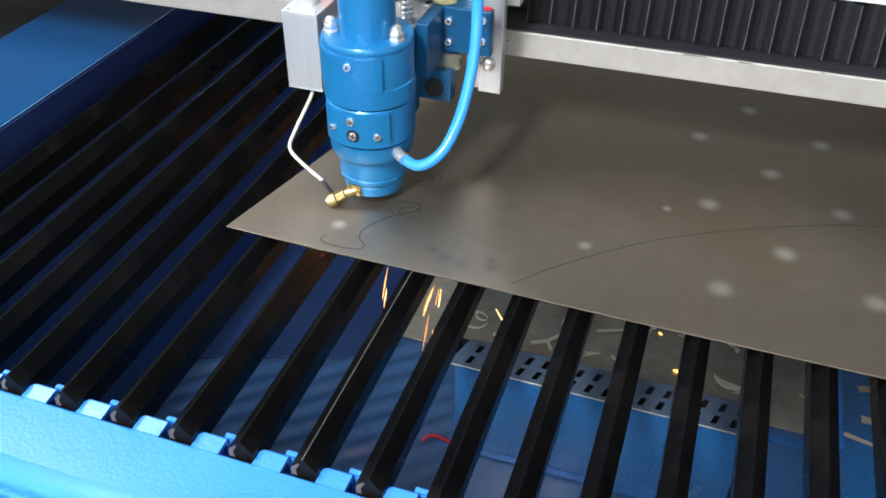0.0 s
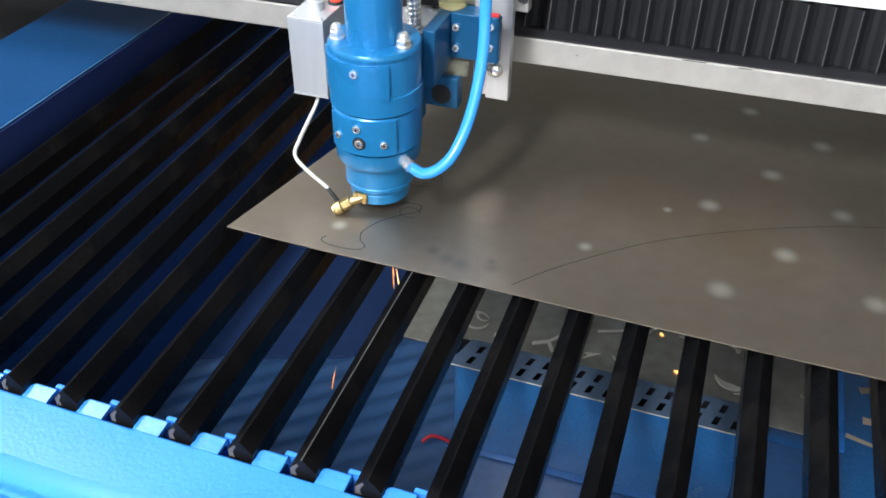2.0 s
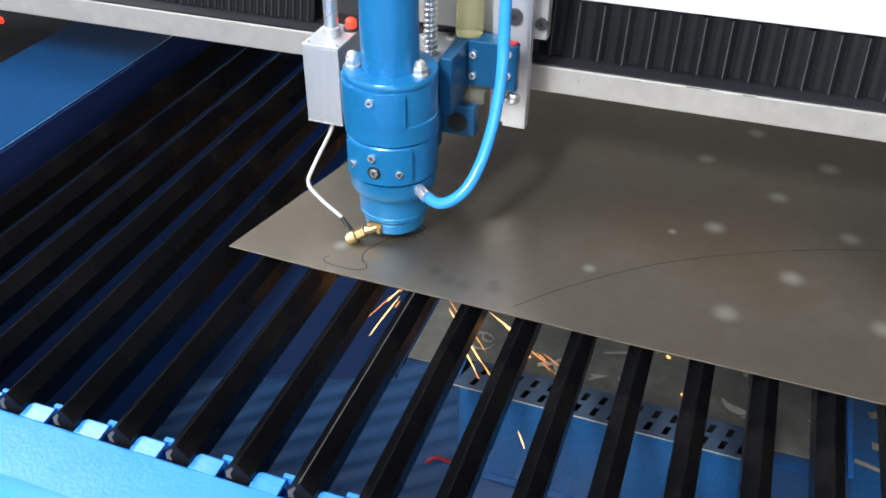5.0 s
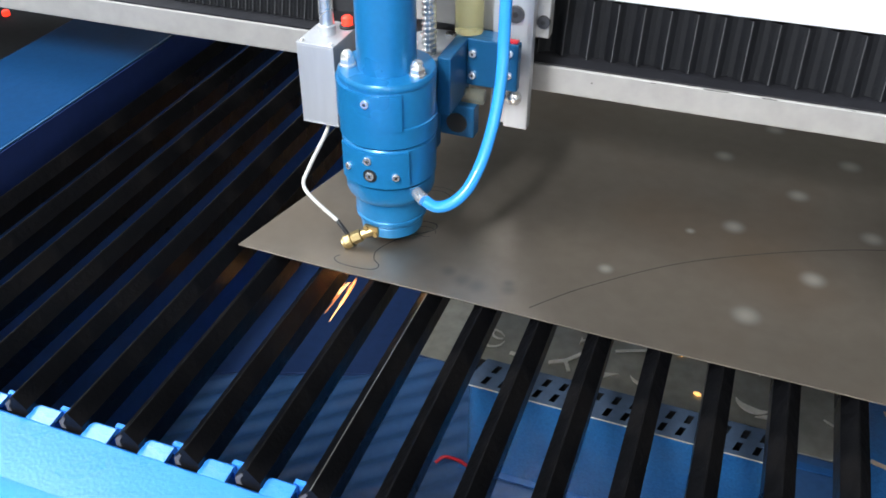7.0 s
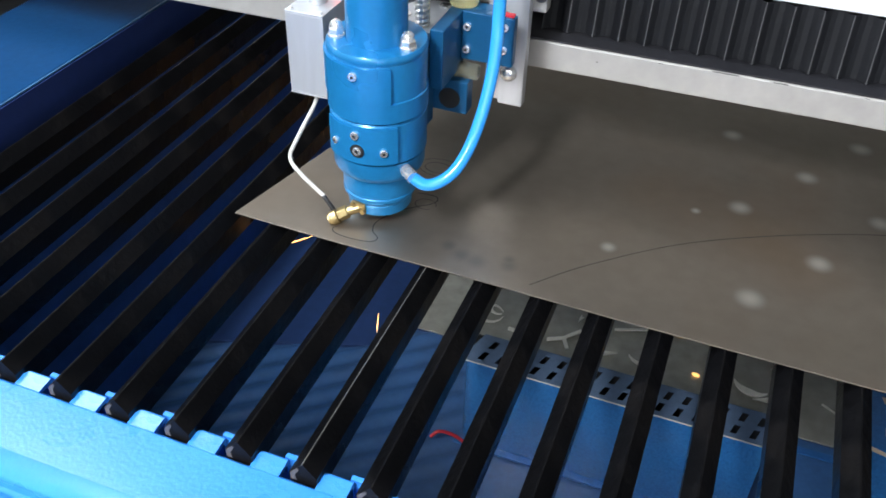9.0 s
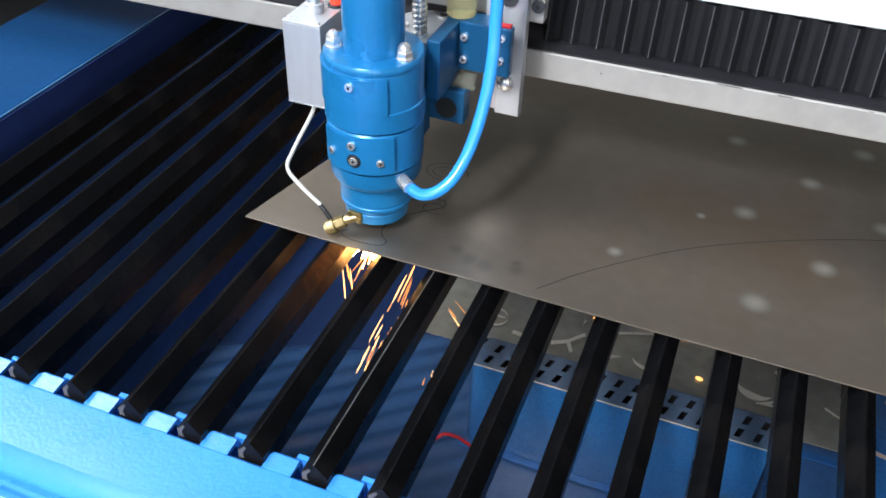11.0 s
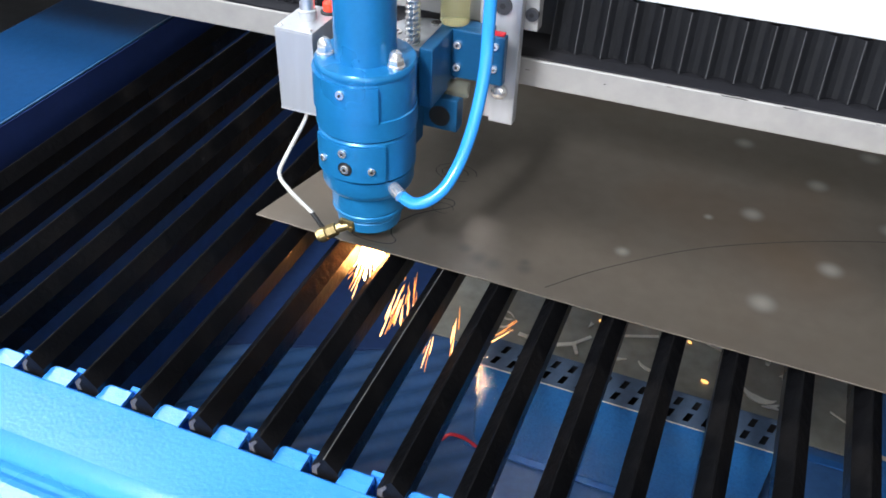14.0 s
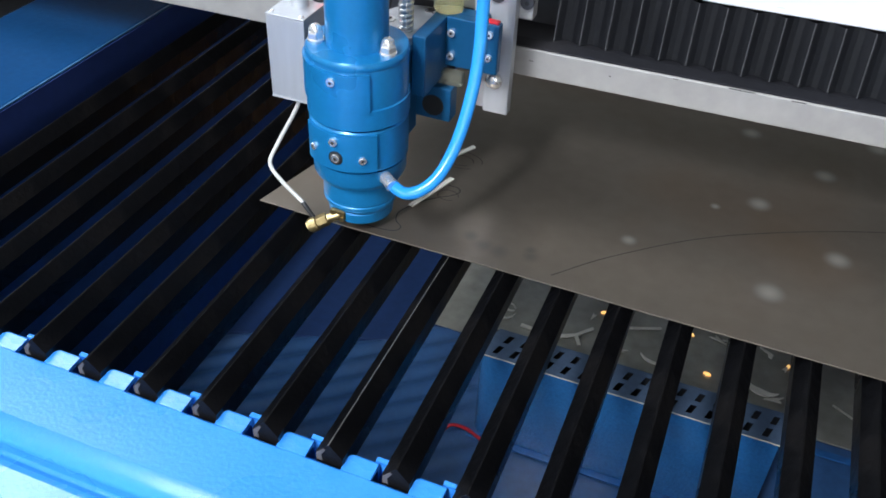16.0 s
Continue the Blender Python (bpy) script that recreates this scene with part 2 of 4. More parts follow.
def rod(a, b, r, n=16, r2=None):
    """A round bar from a to b, in pitches."""
    bm = bmesh.new()
    a, b = Vector(a), Vector(b)
    q = (b - a).to_track_quat("Z", "Y")
    rings = []
    for c, rad in ((a, r), (b, r2 or r)):
        rings.append([bm.verts.new(U * (c + q @ Vector((rad * math.cos(2 * math.pi * k / n), rad * math.sin(2 * math.pi * k / n), 0)))) for k in range(n)])
    for k in range(n):
        bm.faces.new((rings[0][k], rings[0][(k + 1) % n], rings[1][(k + 1) % n], rings[1][k]))
    bm.faces.new(rings[0])
    bm.faces.new(rings[1])
    return bm


def tube_mesh(points, r, n=12, steps=8):
    """A bent round hose through points, in pitches."""
    p = [Vector(q) for q in points]
    p = [2 * p[0] - p[1]] + p + [2 * p[-1] - p[-2]]
    path = []
    for i in range(1, len(p) - 2):
        for s in range(steps):
            t = s / steps
            path.append(0.5 * (2 * p[i] + (p[i + 1] - p[i - 1]) * t + (2 * p[i - 1] - 5 * p[i] + 4 * p[i + 1] - p[i + 2]) * t * t + (3 * p[i] - p[i - 1] - 3 * p[i + 1] + p[i + 2]) * t ** 3))
    path.append(p[-2])
    bm = bmesh.new()
    side = Vector((0.3, 0.2, 0.9))
    rings = []
    for i, c in enumerate(path):
        d = (path[min(i + 1, len(path) - 1)] - path[max(i - 1, 0)]).normalized()
        side = (side - d * side.dot(d)).normalized()
        up = d.cross(side)
        rings.append([bm.verts.new(U * (c + r * (math.cos(2 * math.pi * k / n) * side + math.sin(2 * math.pi * k / n) * up))) for k in range(n)])
    for a, b in zip(rings, rings[1:]):
        for k in range(n):
            bm.faces.new((a[k], a[(k + 1) % n], b[(k + 1) % n], b[k]))
    bm.faces.new(rings[0])
    bm.faces.new(rings[-1])
    return bm


def slab(points, z0, z1):
    """An upright prism over a closed outline in pitches."""
    bm = bmesh.new()
    low = [bm.verts.new((U * x, U * y, U * z0)) for x, y in points]
    top = [bm.verts.new((U * x, U * y, U * z1)) for x, y in points]
    n = len(points)
    bm.faces.new(top)
    bm.faces.new(low[::-1])
    for k in range(n):
        bm.faces.new((low[k], low[(k + 1) % n], top[(k + 1) % n], top[k]))
    return bm


def extruded(profile, x0, x1):
    """A bar along x with a closed y, z profile, in pitches."""
    bm = bmesh.new()
    a = [bm.verts.new((U * x0, U * y, U * z)) for y, z in profile]
    b = [bm.verts.new((U * x1, U * y, U * z)) for y, z in profile]
    n = len(profile)
    bm.faces.new(a[::-1])
    bm.faces.new(b)
    for k in range(n):
        bm.faces.new((a[k], a[(k + 1) % n], b[(k + 1) % n], b[k]))
    return bm


def ribbon(points, w, z, h=0.012):
    """A thin groove line along points in pitches."""
    bm = bmesh.new()
    left, right = [], []
    for i, p in enumerate(points):
        d = (Vector(points[min(i + 1, len(points) - 1)]) - Vector(points[max(i - 1, 0)])).normalized()
        nrm = Vector((-d.y, d.x)) * w / 2
        for row, s in ((left, 1), (right, -1)):
            row.append(bm.verts.new((U * (p[0] + s * nrm.x), U * (p[1] + s * nrm.y), U * z)))
    for k in range(len(points) - 1):
        bm.faces.new((left[k], left[k + 1], right[k + 1], right[k]))
    return bm


def spline2(points, steps=8):
    p = [Vector(q) for q in points]
    p = [2 * p[0] - p[1]] + p + [2 * p[-1] - p[-2]]
    out = []
    for i in range(1, len(p) - 2):
        for s in range(steps):
            t = s / steps
            out.append(0.5 * (2 * p[i] + (p[i + 1] - p[i - 1]) * t + (2 * p[i - 1] - 5 * p[i] + 4 * p[i + 1] - p[i + 2]) * t * t + (3 * p[i] - p[i - 1] - 3 * p[i + 1] + p[i + 2]) * t ** 3))
    out.append(p[-2])
    return [(q.x, q.y) for q in out]


def thing(name, place, label, category, group=""):
    ob = new(name)
    ob.empty_display_size = 0.02
    ob.location = place
    return tagged(ob, label, category, group)


ORIGIN = Vector((0, 0, Z0))

# ---- workshop around the machine ----
def wall_box(name, x0, x1, y0, y1, z0, z1, mat, label, category):
    k = 1 / U
    return tagged(part(name, boxes((x0 * k, x1 * k, y0 * k, y1 * k, z0 * k, z1 * k)), mat), label, category, kind="structure")


wall_box("floor", -4.2, 4.7, -4.2, 5.2, -0.1, 0.0, M_CONCRETE, "dark worn concrete workshop floor", "floor")
wall_box("wall_west", -4.2, -4.0, -4.0, 5.0, 0.0, 4.0, M_PLASTER, "plain grey plastered workshop wall", "wall")
wall_box("wall_east", 4.5, 4.7, -4.0, 5.0, 0.0, 4.0, M_PLASTER, "plain grey plastered workshop wall", "wall")
wall_box("ceiling", -4.2, 4.7, -4.2, 5.2, 4.0, 4.1, M_CEIL, "dull grey workshop ceiling with a skylight", "ceiling")
wall_box("wall_north", -4.2, 4.7, 5.0, 5.2, 0.0, 4.0, M_PLASTER, "grey plastered wall with a wide window", "wall")
wall_box("wall_south", -4.2, 4.7, -4.2, -4.0, 0.0, 4.0, M_PLASTER, "grey plastered wall with a wide doorway", "wall")

# ---- the machine's bed ----
XL, XR, YB = -3.72, 15.75, 26.5     # inner left wall, inner right wall, back of the bed
FLOOR = -9.5


def bed_floor():
    """Painted sheet floor with low pressed ribs that run slantwise across the bed."""
    bm = bmesh.new()
    nx, ny = 240, 150
    grid = []
    for j in range(ny + 1):
        y = 0.6 + (12.3 - 0.6) * j / ny
        row = []
        for i in range(nx + 1):
            x = XL + (XR - XL) * i / nx
            s = (0.76 * y - 0.62 * x) / 0.66
            fade = min(max((6.2 - x) / 1.5, 0), 1)
            row.append(bm.verts.new((U * x, U * y, U * (FLOOR + 0.055 * fade * math.sin(2 * math.pi * s)))))
        grid.append(row)
    for j in range(ny):
        for i in range(nx):
            bm.faces.new((grid[j][i], grid[j][i + 1], grid[j + 1][i + 1], grid[j + 1][i]))
    return bm


bed = thing("machine_bed", ORIGIN, "blue painted welded steel bed of a laser cutting machine", "machine bed")
part("tray_floor", bed_floor(), M_TRAY, bed, "dusty blue ribbed tray floor", smooth=True)
# the sheet's shade on the floor, painted as darker navy with a slanted edge
part("floor_back", slab([(XL, 9.15), (2.39, 11.35), (2.39, YB), (XL, YB)], FLOOR - 0.3, FLOOR + 0.075), M_NAVY_SHADE, bed, "back of the tray floor, the sheet's shade painted in dark navy", bevel=0.0006)
part("floor_under_plate", boxes((2.40, XR, 12.31, YB, FLOOR - 0.3, FLOOR - 0.02)), M_NAVY_SHADE, bed)
part("front_wall", boxes((XL, XR, 0.2, 0.6, FLOOR, -1.7)), M_BED, bed)
# blue lightened to make up for the light that misses this wall
part("inner_wall", boxes((XL + 0.01, XL + 0.08, 0.62, YB - 0.02, FLOOR + 0.06, -0.7)), M_INNER_BRIGHT, bed, "inner side of the tray, its blue brightened in place of light")
part("back_wall", boxes((XL, XR, YB, YB + 0.5, FLOOR, 0.0)), M_BED, bed)
part("side_wall", boxes((XR + 3.5, XR + 3.9, 0.6, YB, FLOOR, -0.5)), M_DUCT, bed, "bright blue inner side wall")
part("tray_floor_end", boxes((XR, XR + 3.5, 0.6, YB, FLOOR - 0.1, FLOOR)), M_DUCT, bed)
part("tray_lip", boxes((XR - 0.10, XR + 0.06, 12.0, YB - 0.1, FLOOR + 0.01, FLOOR + 0.14)), M_RAIL, bed, "pale blue lip beside the scrap tray", bevel=0.001)
part("floor_step", boxes((12.9, XR - 0.13, 11.7, 11.95, FLOOR + 0.06, FLOOR + 0.12)), M_BED, bed, bevel=0.0008)
left_frame = extruded([(-3.0, FLOOR), (-3.0, 0.82), (YB + 3, 0.82), (YB + 3, FLOOR)], XL - 3.1, XL)
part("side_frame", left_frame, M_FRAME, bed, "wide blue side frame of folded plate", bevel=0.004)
# thin plate that gives the frame's inner face its own navy
part("inner_face", boxes((XL + 0.004, XL + 0.03, 0.3, YB - 0.05, -0.66, 0.77)), M_INNER_FACE, bed, "dark navy inner face of the side frame")
part("worn_edge", boxes((XL - 0.035, XL + 0.004, -2.9, YB + 2.9, 0.785, 0.824)), M_WORN, bed, "scuffed pale edge of the side frame")
part("guide_cover", boxes((XL - 26, XL - 3.2, -3, YB + 9, -0.9, -0.2)), M_GUIDE, bed, "black guide rail cover")
part("leg", boxes((XL - 2.5, XL - 0.5, -2.5, -0.5, -20, FLOOR)), M_BED, bed)
part("leg", boxes((XR + 0.5, XR + 2.5, -2.5, -0.5, -20, FLOOR)), M_BED, bed)
part("leg", boxes((XL - 2.5, XL - 0.5, YB + 1, YB + 3, -20, FLOOR)), M_BED, bed)
part("leg", boxes((XR + 0.5, XR + 2.5, YB + 1, YB + 3, -20, FLOOR)), M_BED, bed)
part("right_frame", boxes((XR + 3.92, XR + 8, -3, YB + 3, FLOOR, -0.3)), M_BED, bed, bevel=0.004)

# front rail: rounded top, a step, and a lower outer box
RAIL_TOP = -0.02
prof = [(-0.20, -1.6), (-0.20, RAIL_TOP - 0.04), (-0.25, RAIL_TOP), (-1.24, RAIL_TOP)] + [(-1.25 - 0.34 * math.sin(radians(9 * k)), RAIL_TOP - 0.18 * (1 - math.cos(radians(9 * k)))) for k in range(11)] + [(-1.59, RAIL_TOP - 0.34),
        (-1.66, RAIL_TOP - 0.36), (-1.74, RAIL_TOP - 0.30), (-1.84, RAIL_TOP - 0.27), (-4.2, RAIL_TOP - 0.48), (-4.35, RAIL_TOP - 0.6), (-4.35, FLOOR), (0.18, FLOOR), (0.18, -1.6)]
rail = part("front_rail", extruded(prof, XL - 3.0, XR + 4), M_RAIL, bed, "glossy light blue front rail with rounded edges")
for p in rail.data.polygons:
    p.use_smooth = len(p.vertices) == 4 and p.area < 0.08 * U * U * (XR - XL + 7)


def comb_tab():
    """Folded sheet tab with one rounded corner."""
    bm = bmesh.new()
    prof2 = [(-0.24, RAIL_TOP - 0.06), (-0.23, RAIL_TOP + 0.006), (0.03, 0.01), (0.06, -0.005), (0.07, -0.04), (0.07, -0.4), (0.02, -0.4), (0.01, -0.07)]
    rows = []
    for x, cut in ((0.05, 0.07), (0.08, 0.025), (0.12, 0.0), (0.50, 0.0)):
        rows.append([bm.verts.new((U * x, U * (y - (cut if y > -0.1 and z > -0.03 else 0)), U * z)) for y, z in prof2])
    n = len(prof2)
    for a, b in zip(rows, rows[1:]):
        for k in range(n):
            bm.faces.new((a[k], a[(k + 1) % n], b[(k + 1) % n], b[k]))
    bm.faces.new(rows[0])
    bm.faces.new(rows[-1][::-1])
    return bm


tab0 = part("comb_tab", comb_tab(), M_RAIL, bed, "folded blue comb tab")
saddle0 = part("slat_saddle", boxes((-0.57, -0.39, 0.085, 0.16, -0.6, -0.005)), M_RAIL, bed, bevel=0.0006)
for i in range(-3, 17):
    for src in (tab0, saddle0):
        ob = src if i == 1 else new(src.name.split(".")[0], src.data)
        ob.parent = bed
        ob.location = (U * i, 0, 0)
        if i != 1 and src is tab0:
            ob["label"] = "folded blue comb tab"

# cream paint smears on the floor beyond the scrap tray: blunt head and a thin tail
for x0, x1, y0, y1, r in ((16.3, 17.3, 14.75, 15.05, 0.14), (16.35, 17.4, 13.5, 13.5, 0.15), (15.86, 17.5, 12.75, 12.35, 0.09)):
    bm = rod((x0, y0, 0), (x1, y1, 0), r, 10, r * 0.55)
    bmesh.ops.scale(bm, vec=(1, 1, 0.1), verts=bm.verts)
    part("paint_mark", bm, M_RUST, bed, "cream coloured smeared paint mark").location = (0, 0, U * (FLOOR + 0.01))


# ---- slats: angle iron, ridge upwards ----
SLAT_END = -0.17


def prism_y(profile, y0, y1):
    """A bar along y with a closed x, z profile, in pitches."""
    bm = bmesh.new()
    ends = [[bm.verts.new((U * x, U * y, U * z)) for x, z in profile] for y in (y0, y1)]
    n = len(profile)
    for k in range(n):
        bm.faces.new((ends[0][k], ends[0][(k + 1) % n], ends[1][(k + 1) % n], ends[1][k]))
    bm.faces.new(ends[0])
    bm.faces.new(ends[1][::-1])
    return bm


SA, SH, LEG = 0.205, 0.2235, -0.58
slat0 = part("support_slat", prism_y([(-SA, LEG), (-SA, -SH), (-0.012, -0.006), (0.012, -0.006), (SA, -SH), (SA, LEG)], SLAT_END, 26.3), [M_SLAT, M_LEG])
for side in (0, 4):
    slat0.data.polygons[side].material_index = 1
part("sawn_end", prism_y([(-0.19, -0.36), (-0.19, -0.23), (-0.08, -0.10), (-0.05, -0.12), (-0.12, -0.25), (-0.10, -0.36)], SLAT_END - 0.012, SLAT_END - 0.002), M_SLATEND, slat0, "pale sawn end of the angle iron")
tagged(slat0, "blackened angle iron slat resting in the blue comb", "support slat", "slats of the cutting bed")
for i in range(-3, 17):
    m = Matrix.Translation(at(i - 0.151, 0, RIDGE)) @ pose(0, 0, 0, 0, random.uniform(-1.5, 1.5), 0)
    if i == -3:
        slat0.matrix_basis = m
    else:
        slat = copy_thing(slat0, m)
        if i == 6:
            part("worn_ridge", prism_y([(-0.04, -0.042), (-0.008, 0.0), (0.004, 0.0), (0.0, -0.02)], SLAT_END, 26.2), M_RIDGE, slat, "rubbed bright ridge")

# ---- extraction duct with a perforated top, on the tray floor ----
DX0, DX1, DY0, DY1, DZ = 5.15, 12.72, 8.70, 9.70, -6.3
duct = thing("extraction_duct", at(0, 0, 0), "bright blue sheet steel duct with a perforated top", "duct")
CORNER = 0.5
bend = [(DX0 + CORNER - CORNER * math.cos(radians(6 * k)), DY0 + CORNER - CORNER * math.sin(radians(6 * k))) for k in range(16)]
bend_in = [(DX0 + CORNER - (CORNER - 0.04) * math.cos(radians(6 * k)), DY0 + CORNER - (CORNER - 0.04) * math.sin(radians(6 * k))) for k in range(16)]
part("front_panel", slab(bend + [(DX1, DY0), (DX1, DY0 + 0.04)] + bend_in[::-1], FLOOR + 0.05, DZ - 0.06), M_DUCT, duct, "glossy blue front panel with a rounded corner", smooth=True)
part("end_panel", boxes((DX0, DX0 + 0.05, DY0 + 0.51, DY1 - 0.06, FLOOR + 0.05, DZ - 0.03)), M_DUCT, duct)
part("end_panel", boxes((DX1 - 0.05, DX1, DY0 + 0.51, DY1 - 0.06, FLOOR + 0.05, DZ - 0.03)), M_DUCT, duct)
part("back_panel", boxes((DX0, DX1, DY1 - 0.05, DY1, FLOOR + 0.05, DZ - 0.03)), M_BLACK, duct)
part("foot_flange", boxes((DX0 - 0.05, DX1 + 0.4, DY0 - 0.22, DY0 - 0.005, FLOOR + 0.06, FLOOR + 0.12)), M_BED, duct, bevel=0.0006)


def perforated():
    xs, ys = [DX0 - 0.02], [DY0 - 0.03]
    hole_x, hole_y = set(), set()
    x = DX0 + 0.35
    k = 0
    while x < DX1 - 0.4:
        hole_x.add(len(xs))
        xs += [x, x + 0.15]
        x += 0.45
        k += 1
    xs.append(DX1 + 0.02)
    for y in (DY0 + 0.11, DY0 + 0.56):
        hole_y.add(len(ys))
        ys += [y, y + 0.30]
    ys.append(DY1 + 0.03)
    bm = bmesh.new()
    g = [[[bm.verts.new((U * (x + 0.32 * (y - DY0)), U * y, U * z)) for x in xs] for y in ys] for z in (DZ - 0.03, DZ)]
    for j in range(len(ys) - 1):
        for i in range(len(xs) - 1):
            if i in hole_x and j in hole_y:
                for (a, b) in (((j, i), (j, i + 1)), ((j, i + 1), (j + 1, i + 1)), ((j + 1, i + 1), (j + 1, i)), ((j + 1, i), (j, i))):
                    bm.faces.new((g[0][a[0]][a[1]], g[0][b[0]][b[1]], g[1][b[0]][b[1]], g[1][a[0]][a[1]]))
            else:
                for z in (0, 1):
                    bm.faces.new((g[z][j][i], g[z][j][i + 1], g[z][j + 1][i + 1], g[z][j + 1][i]))
    return bm


part("perforated_top", perforated(), M_PERF, duct, "dusty blue-grey perforated top plate")
part("edge_trim", boxes((DX0 - 0.03, DX1 + 0.03, DY0 - 0.065, DY0 - 0.035, DZ - 0.018, DZ + 0.012)), M_SCRAP, duct, "bare scuffed steel edge", bevel=0.0004)
tagged(part("red_cable", tube_mesh([(4.55, 8.2, FLOOR + 0.35), (4.75, 8.35, FLOOR + 0.5), (5.1, 8.5, FLOOR + 0.34), (5.5, 8.52, FLOOR + 0.1), (5.9, 8.3, FLOOR + 0.1)], 0.05, 8), M_RED, smooth=True),
       "short red cable lying at the foot of the duct", "cable").location = ORIGIN

# ---- scrap tray and offcuts ----
tray = part("scrap_tray", boxes((2.4, XR - 0.14, 12.33, YB - 0.1, FLOOR + 0.0, FLOOR + 0.06)), M_GREY, bevel=0.0005)
tray.location = ORIGIN
tagged(tray, "dull grey galvanised plate covering the back of the tray floor", "scrap tray")


def arc_outline(r, w, a0, a1, n=12):
    out = [(r * math.cos(radians(a0 + (a1 - a0) * k / n)), r * math.sin(radians(a0 + (a1 - a0) * k / n))) for k in range(n + 1)]
    back = [((r - w * math.sin(math.pi * k / n) - 0.02) * math.cos(radians(a0 + (a1 - a0) * k / n)), (r - w * math.sin(math.pi * k / n) - 0.02) * math.sin(radians(a0 + (a1 - a0) * k / n))) for k in range(n, -1, -1)]
    return out + back


BAR = [(-0.9, -0.06), (0.9, -0.1), (0.92, 0.04), (-0.88, 0.08)]
HOOK = [(-0.6, -0.08), (0.2, -0.1), (0.35, -0.35), (0.62, -0.3), (0.5, 0.1), (-0.6, 0.1)]
WEDGE = [(-0.5, -0.3), (0.5, 0.0), (-0.35, 0.1), (-0.2, -0.06)]
YSHAPE = [(-0.8, 0.5), (-0.66, 0.6), (0.0, 0.1), (0.5, 0.4), (0.6, 0.28), (0.12, -0.02), (0.5, -0.6), (0.3, -0.66), (-0.06, -0.06)]
for shape, size, x, y, turn, tilt in ((HOOK, 0.72, 5.60, 13.25, -4, 4), (YSHAPE, 0.72, 6.90, 13.55, -95, 3), (BAR, 0.62, 8.80, 14.74, 24, 2), (WEDGE, 0.62, 8.30, 13.45, 20, 5),
                                      (arc_outline(0.5, 0.10, 190, 300), 0.9, 9.35, 13.75, 10, 3), (arc_outline(0.75, 0.34, 190, 335), 0.72, 12.60, 13.85, -5, 2), (WEDGE, 0.55, 11.10, 15.20, 330, 6),
                                      (BAR, 0.30, 11.45, 15.25, 10, 3), (HOOK, 0.42, 12.55, 15.25, 330, 3), (WEDGE, 0.6, 12.95, 13.25, 190, 3), (BAR, 0.36, 14.85, 13.61, -28, 2),
                                      (arc_outline(0.55, 0.12, 0, 330), 0.8, 4.42, 13.75, 30, 2), (arc_outline(0.3, 0.08, 0, 200), 0.8, 4.60, 14.0, 120, 3), (WEDGE, 0.4, 13.15, 14.75, 60, 6),
                                      (WEDGE, 0.35, 7.20, 14.60, 250, 4), (HOOK, 0.3, 9.95, 15.20, 70, 4)):
    ob = part("offcut", slab([(size * px, size * py) for px, py in shape], 0, 0.05), M_SCRAP, bevel=0.0003)
    ob.matrix_world = Matrix.Translation(at(x, y, FLOOR + 0.12)) @ pose(0, 0, 0, tilt * 0.5, tilt * 0.4, turn)
    tagged(ob, "thin bare steel offcut lying on the scrap tray", "offcut", "offcuts on the scrap tray")
for x, y, r in ((10.27, 15.14, 0.075), (10.97, 13.58, 0.10), (7.46, 15.0, 0.09), (13.23, 14.9, 0.085), (6.05, 13.62, 0.07)):
    bm = bmesh.new()
    bmesh.ops.create_icosphere(bm, subdivisions=1, radius=U * r)
    bmesh.ops.scale(bm, vec=(0.7, 1.3, 0.5), verts=bm.verts)
    ob = part("ember", bm, M_EMBER)
    ob.matrix_world = Matrix.Translation(at(x, y, FLOOR + 0.06 + 0.45 * r)) @ pose(0, 0, 0, 0, 0, 40 * x)
    tagged(ob, "small glowing ember of slag on the scrap tray", "ember", "embers on the scrap tray")

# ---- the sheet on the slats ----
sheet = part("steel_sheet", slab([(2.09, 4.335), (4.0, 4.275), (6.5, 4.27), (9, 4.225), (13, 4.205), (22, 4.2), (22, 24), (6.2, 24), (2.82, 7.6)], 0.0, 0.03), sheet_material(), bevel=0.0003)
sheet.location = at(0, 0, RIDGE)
tagged(sheet, "dull grey mild steel sheet with pale round spots, lying on the slats", "steel sheet")
TOP = 0.034
S_CURVE = [(3.99, 4.70), (3.93, 4.60), (4.02, 4.50), (4.24, 4.46), (4.55, 4.47), (4.74, 4.53), (4.77, 4.66), (4.62, 4.80), (4.56, 5.03), (4.66, 5.30), (4.81, 5.54), (5.05, 5.78), (5.24, 5.93), (5.34, 6.08), (5.30, 6.2), (5.16, 6.23), (4.9, 6.2)]
part("cut_line", ribbon(spline2(S_CURVE), 0.02, TOP), M_KERF, sheet, "thin dark laser-cut curve")
part("scribed_line", ribbon(spline2([(7.61, 4.48), (8.37, 5.34), (9.71, 6.52), (11.18, 7.41), (12.7, 8.11), (13.9, 8.5)]), 0.024, TOP), M_SCRIBE, sheet, "long faint dark curved line")

for x, y, wide, deep in ((4.98, 7.16, 0.42, 0.30), (4.96, 7.14, 0.27, 0.18), (5.18, 5.92, 0.20, 0.16)):
    ring = [(x + wide * math.cos(radians(12 * k)), y + deep * math.sin(radians(12 * k))) for k in range(27)]
    part("ring_mark", ribbon(ring, 0.016, TOP), M_SCRIBE, sheet, "faint dark ring left by the beam")

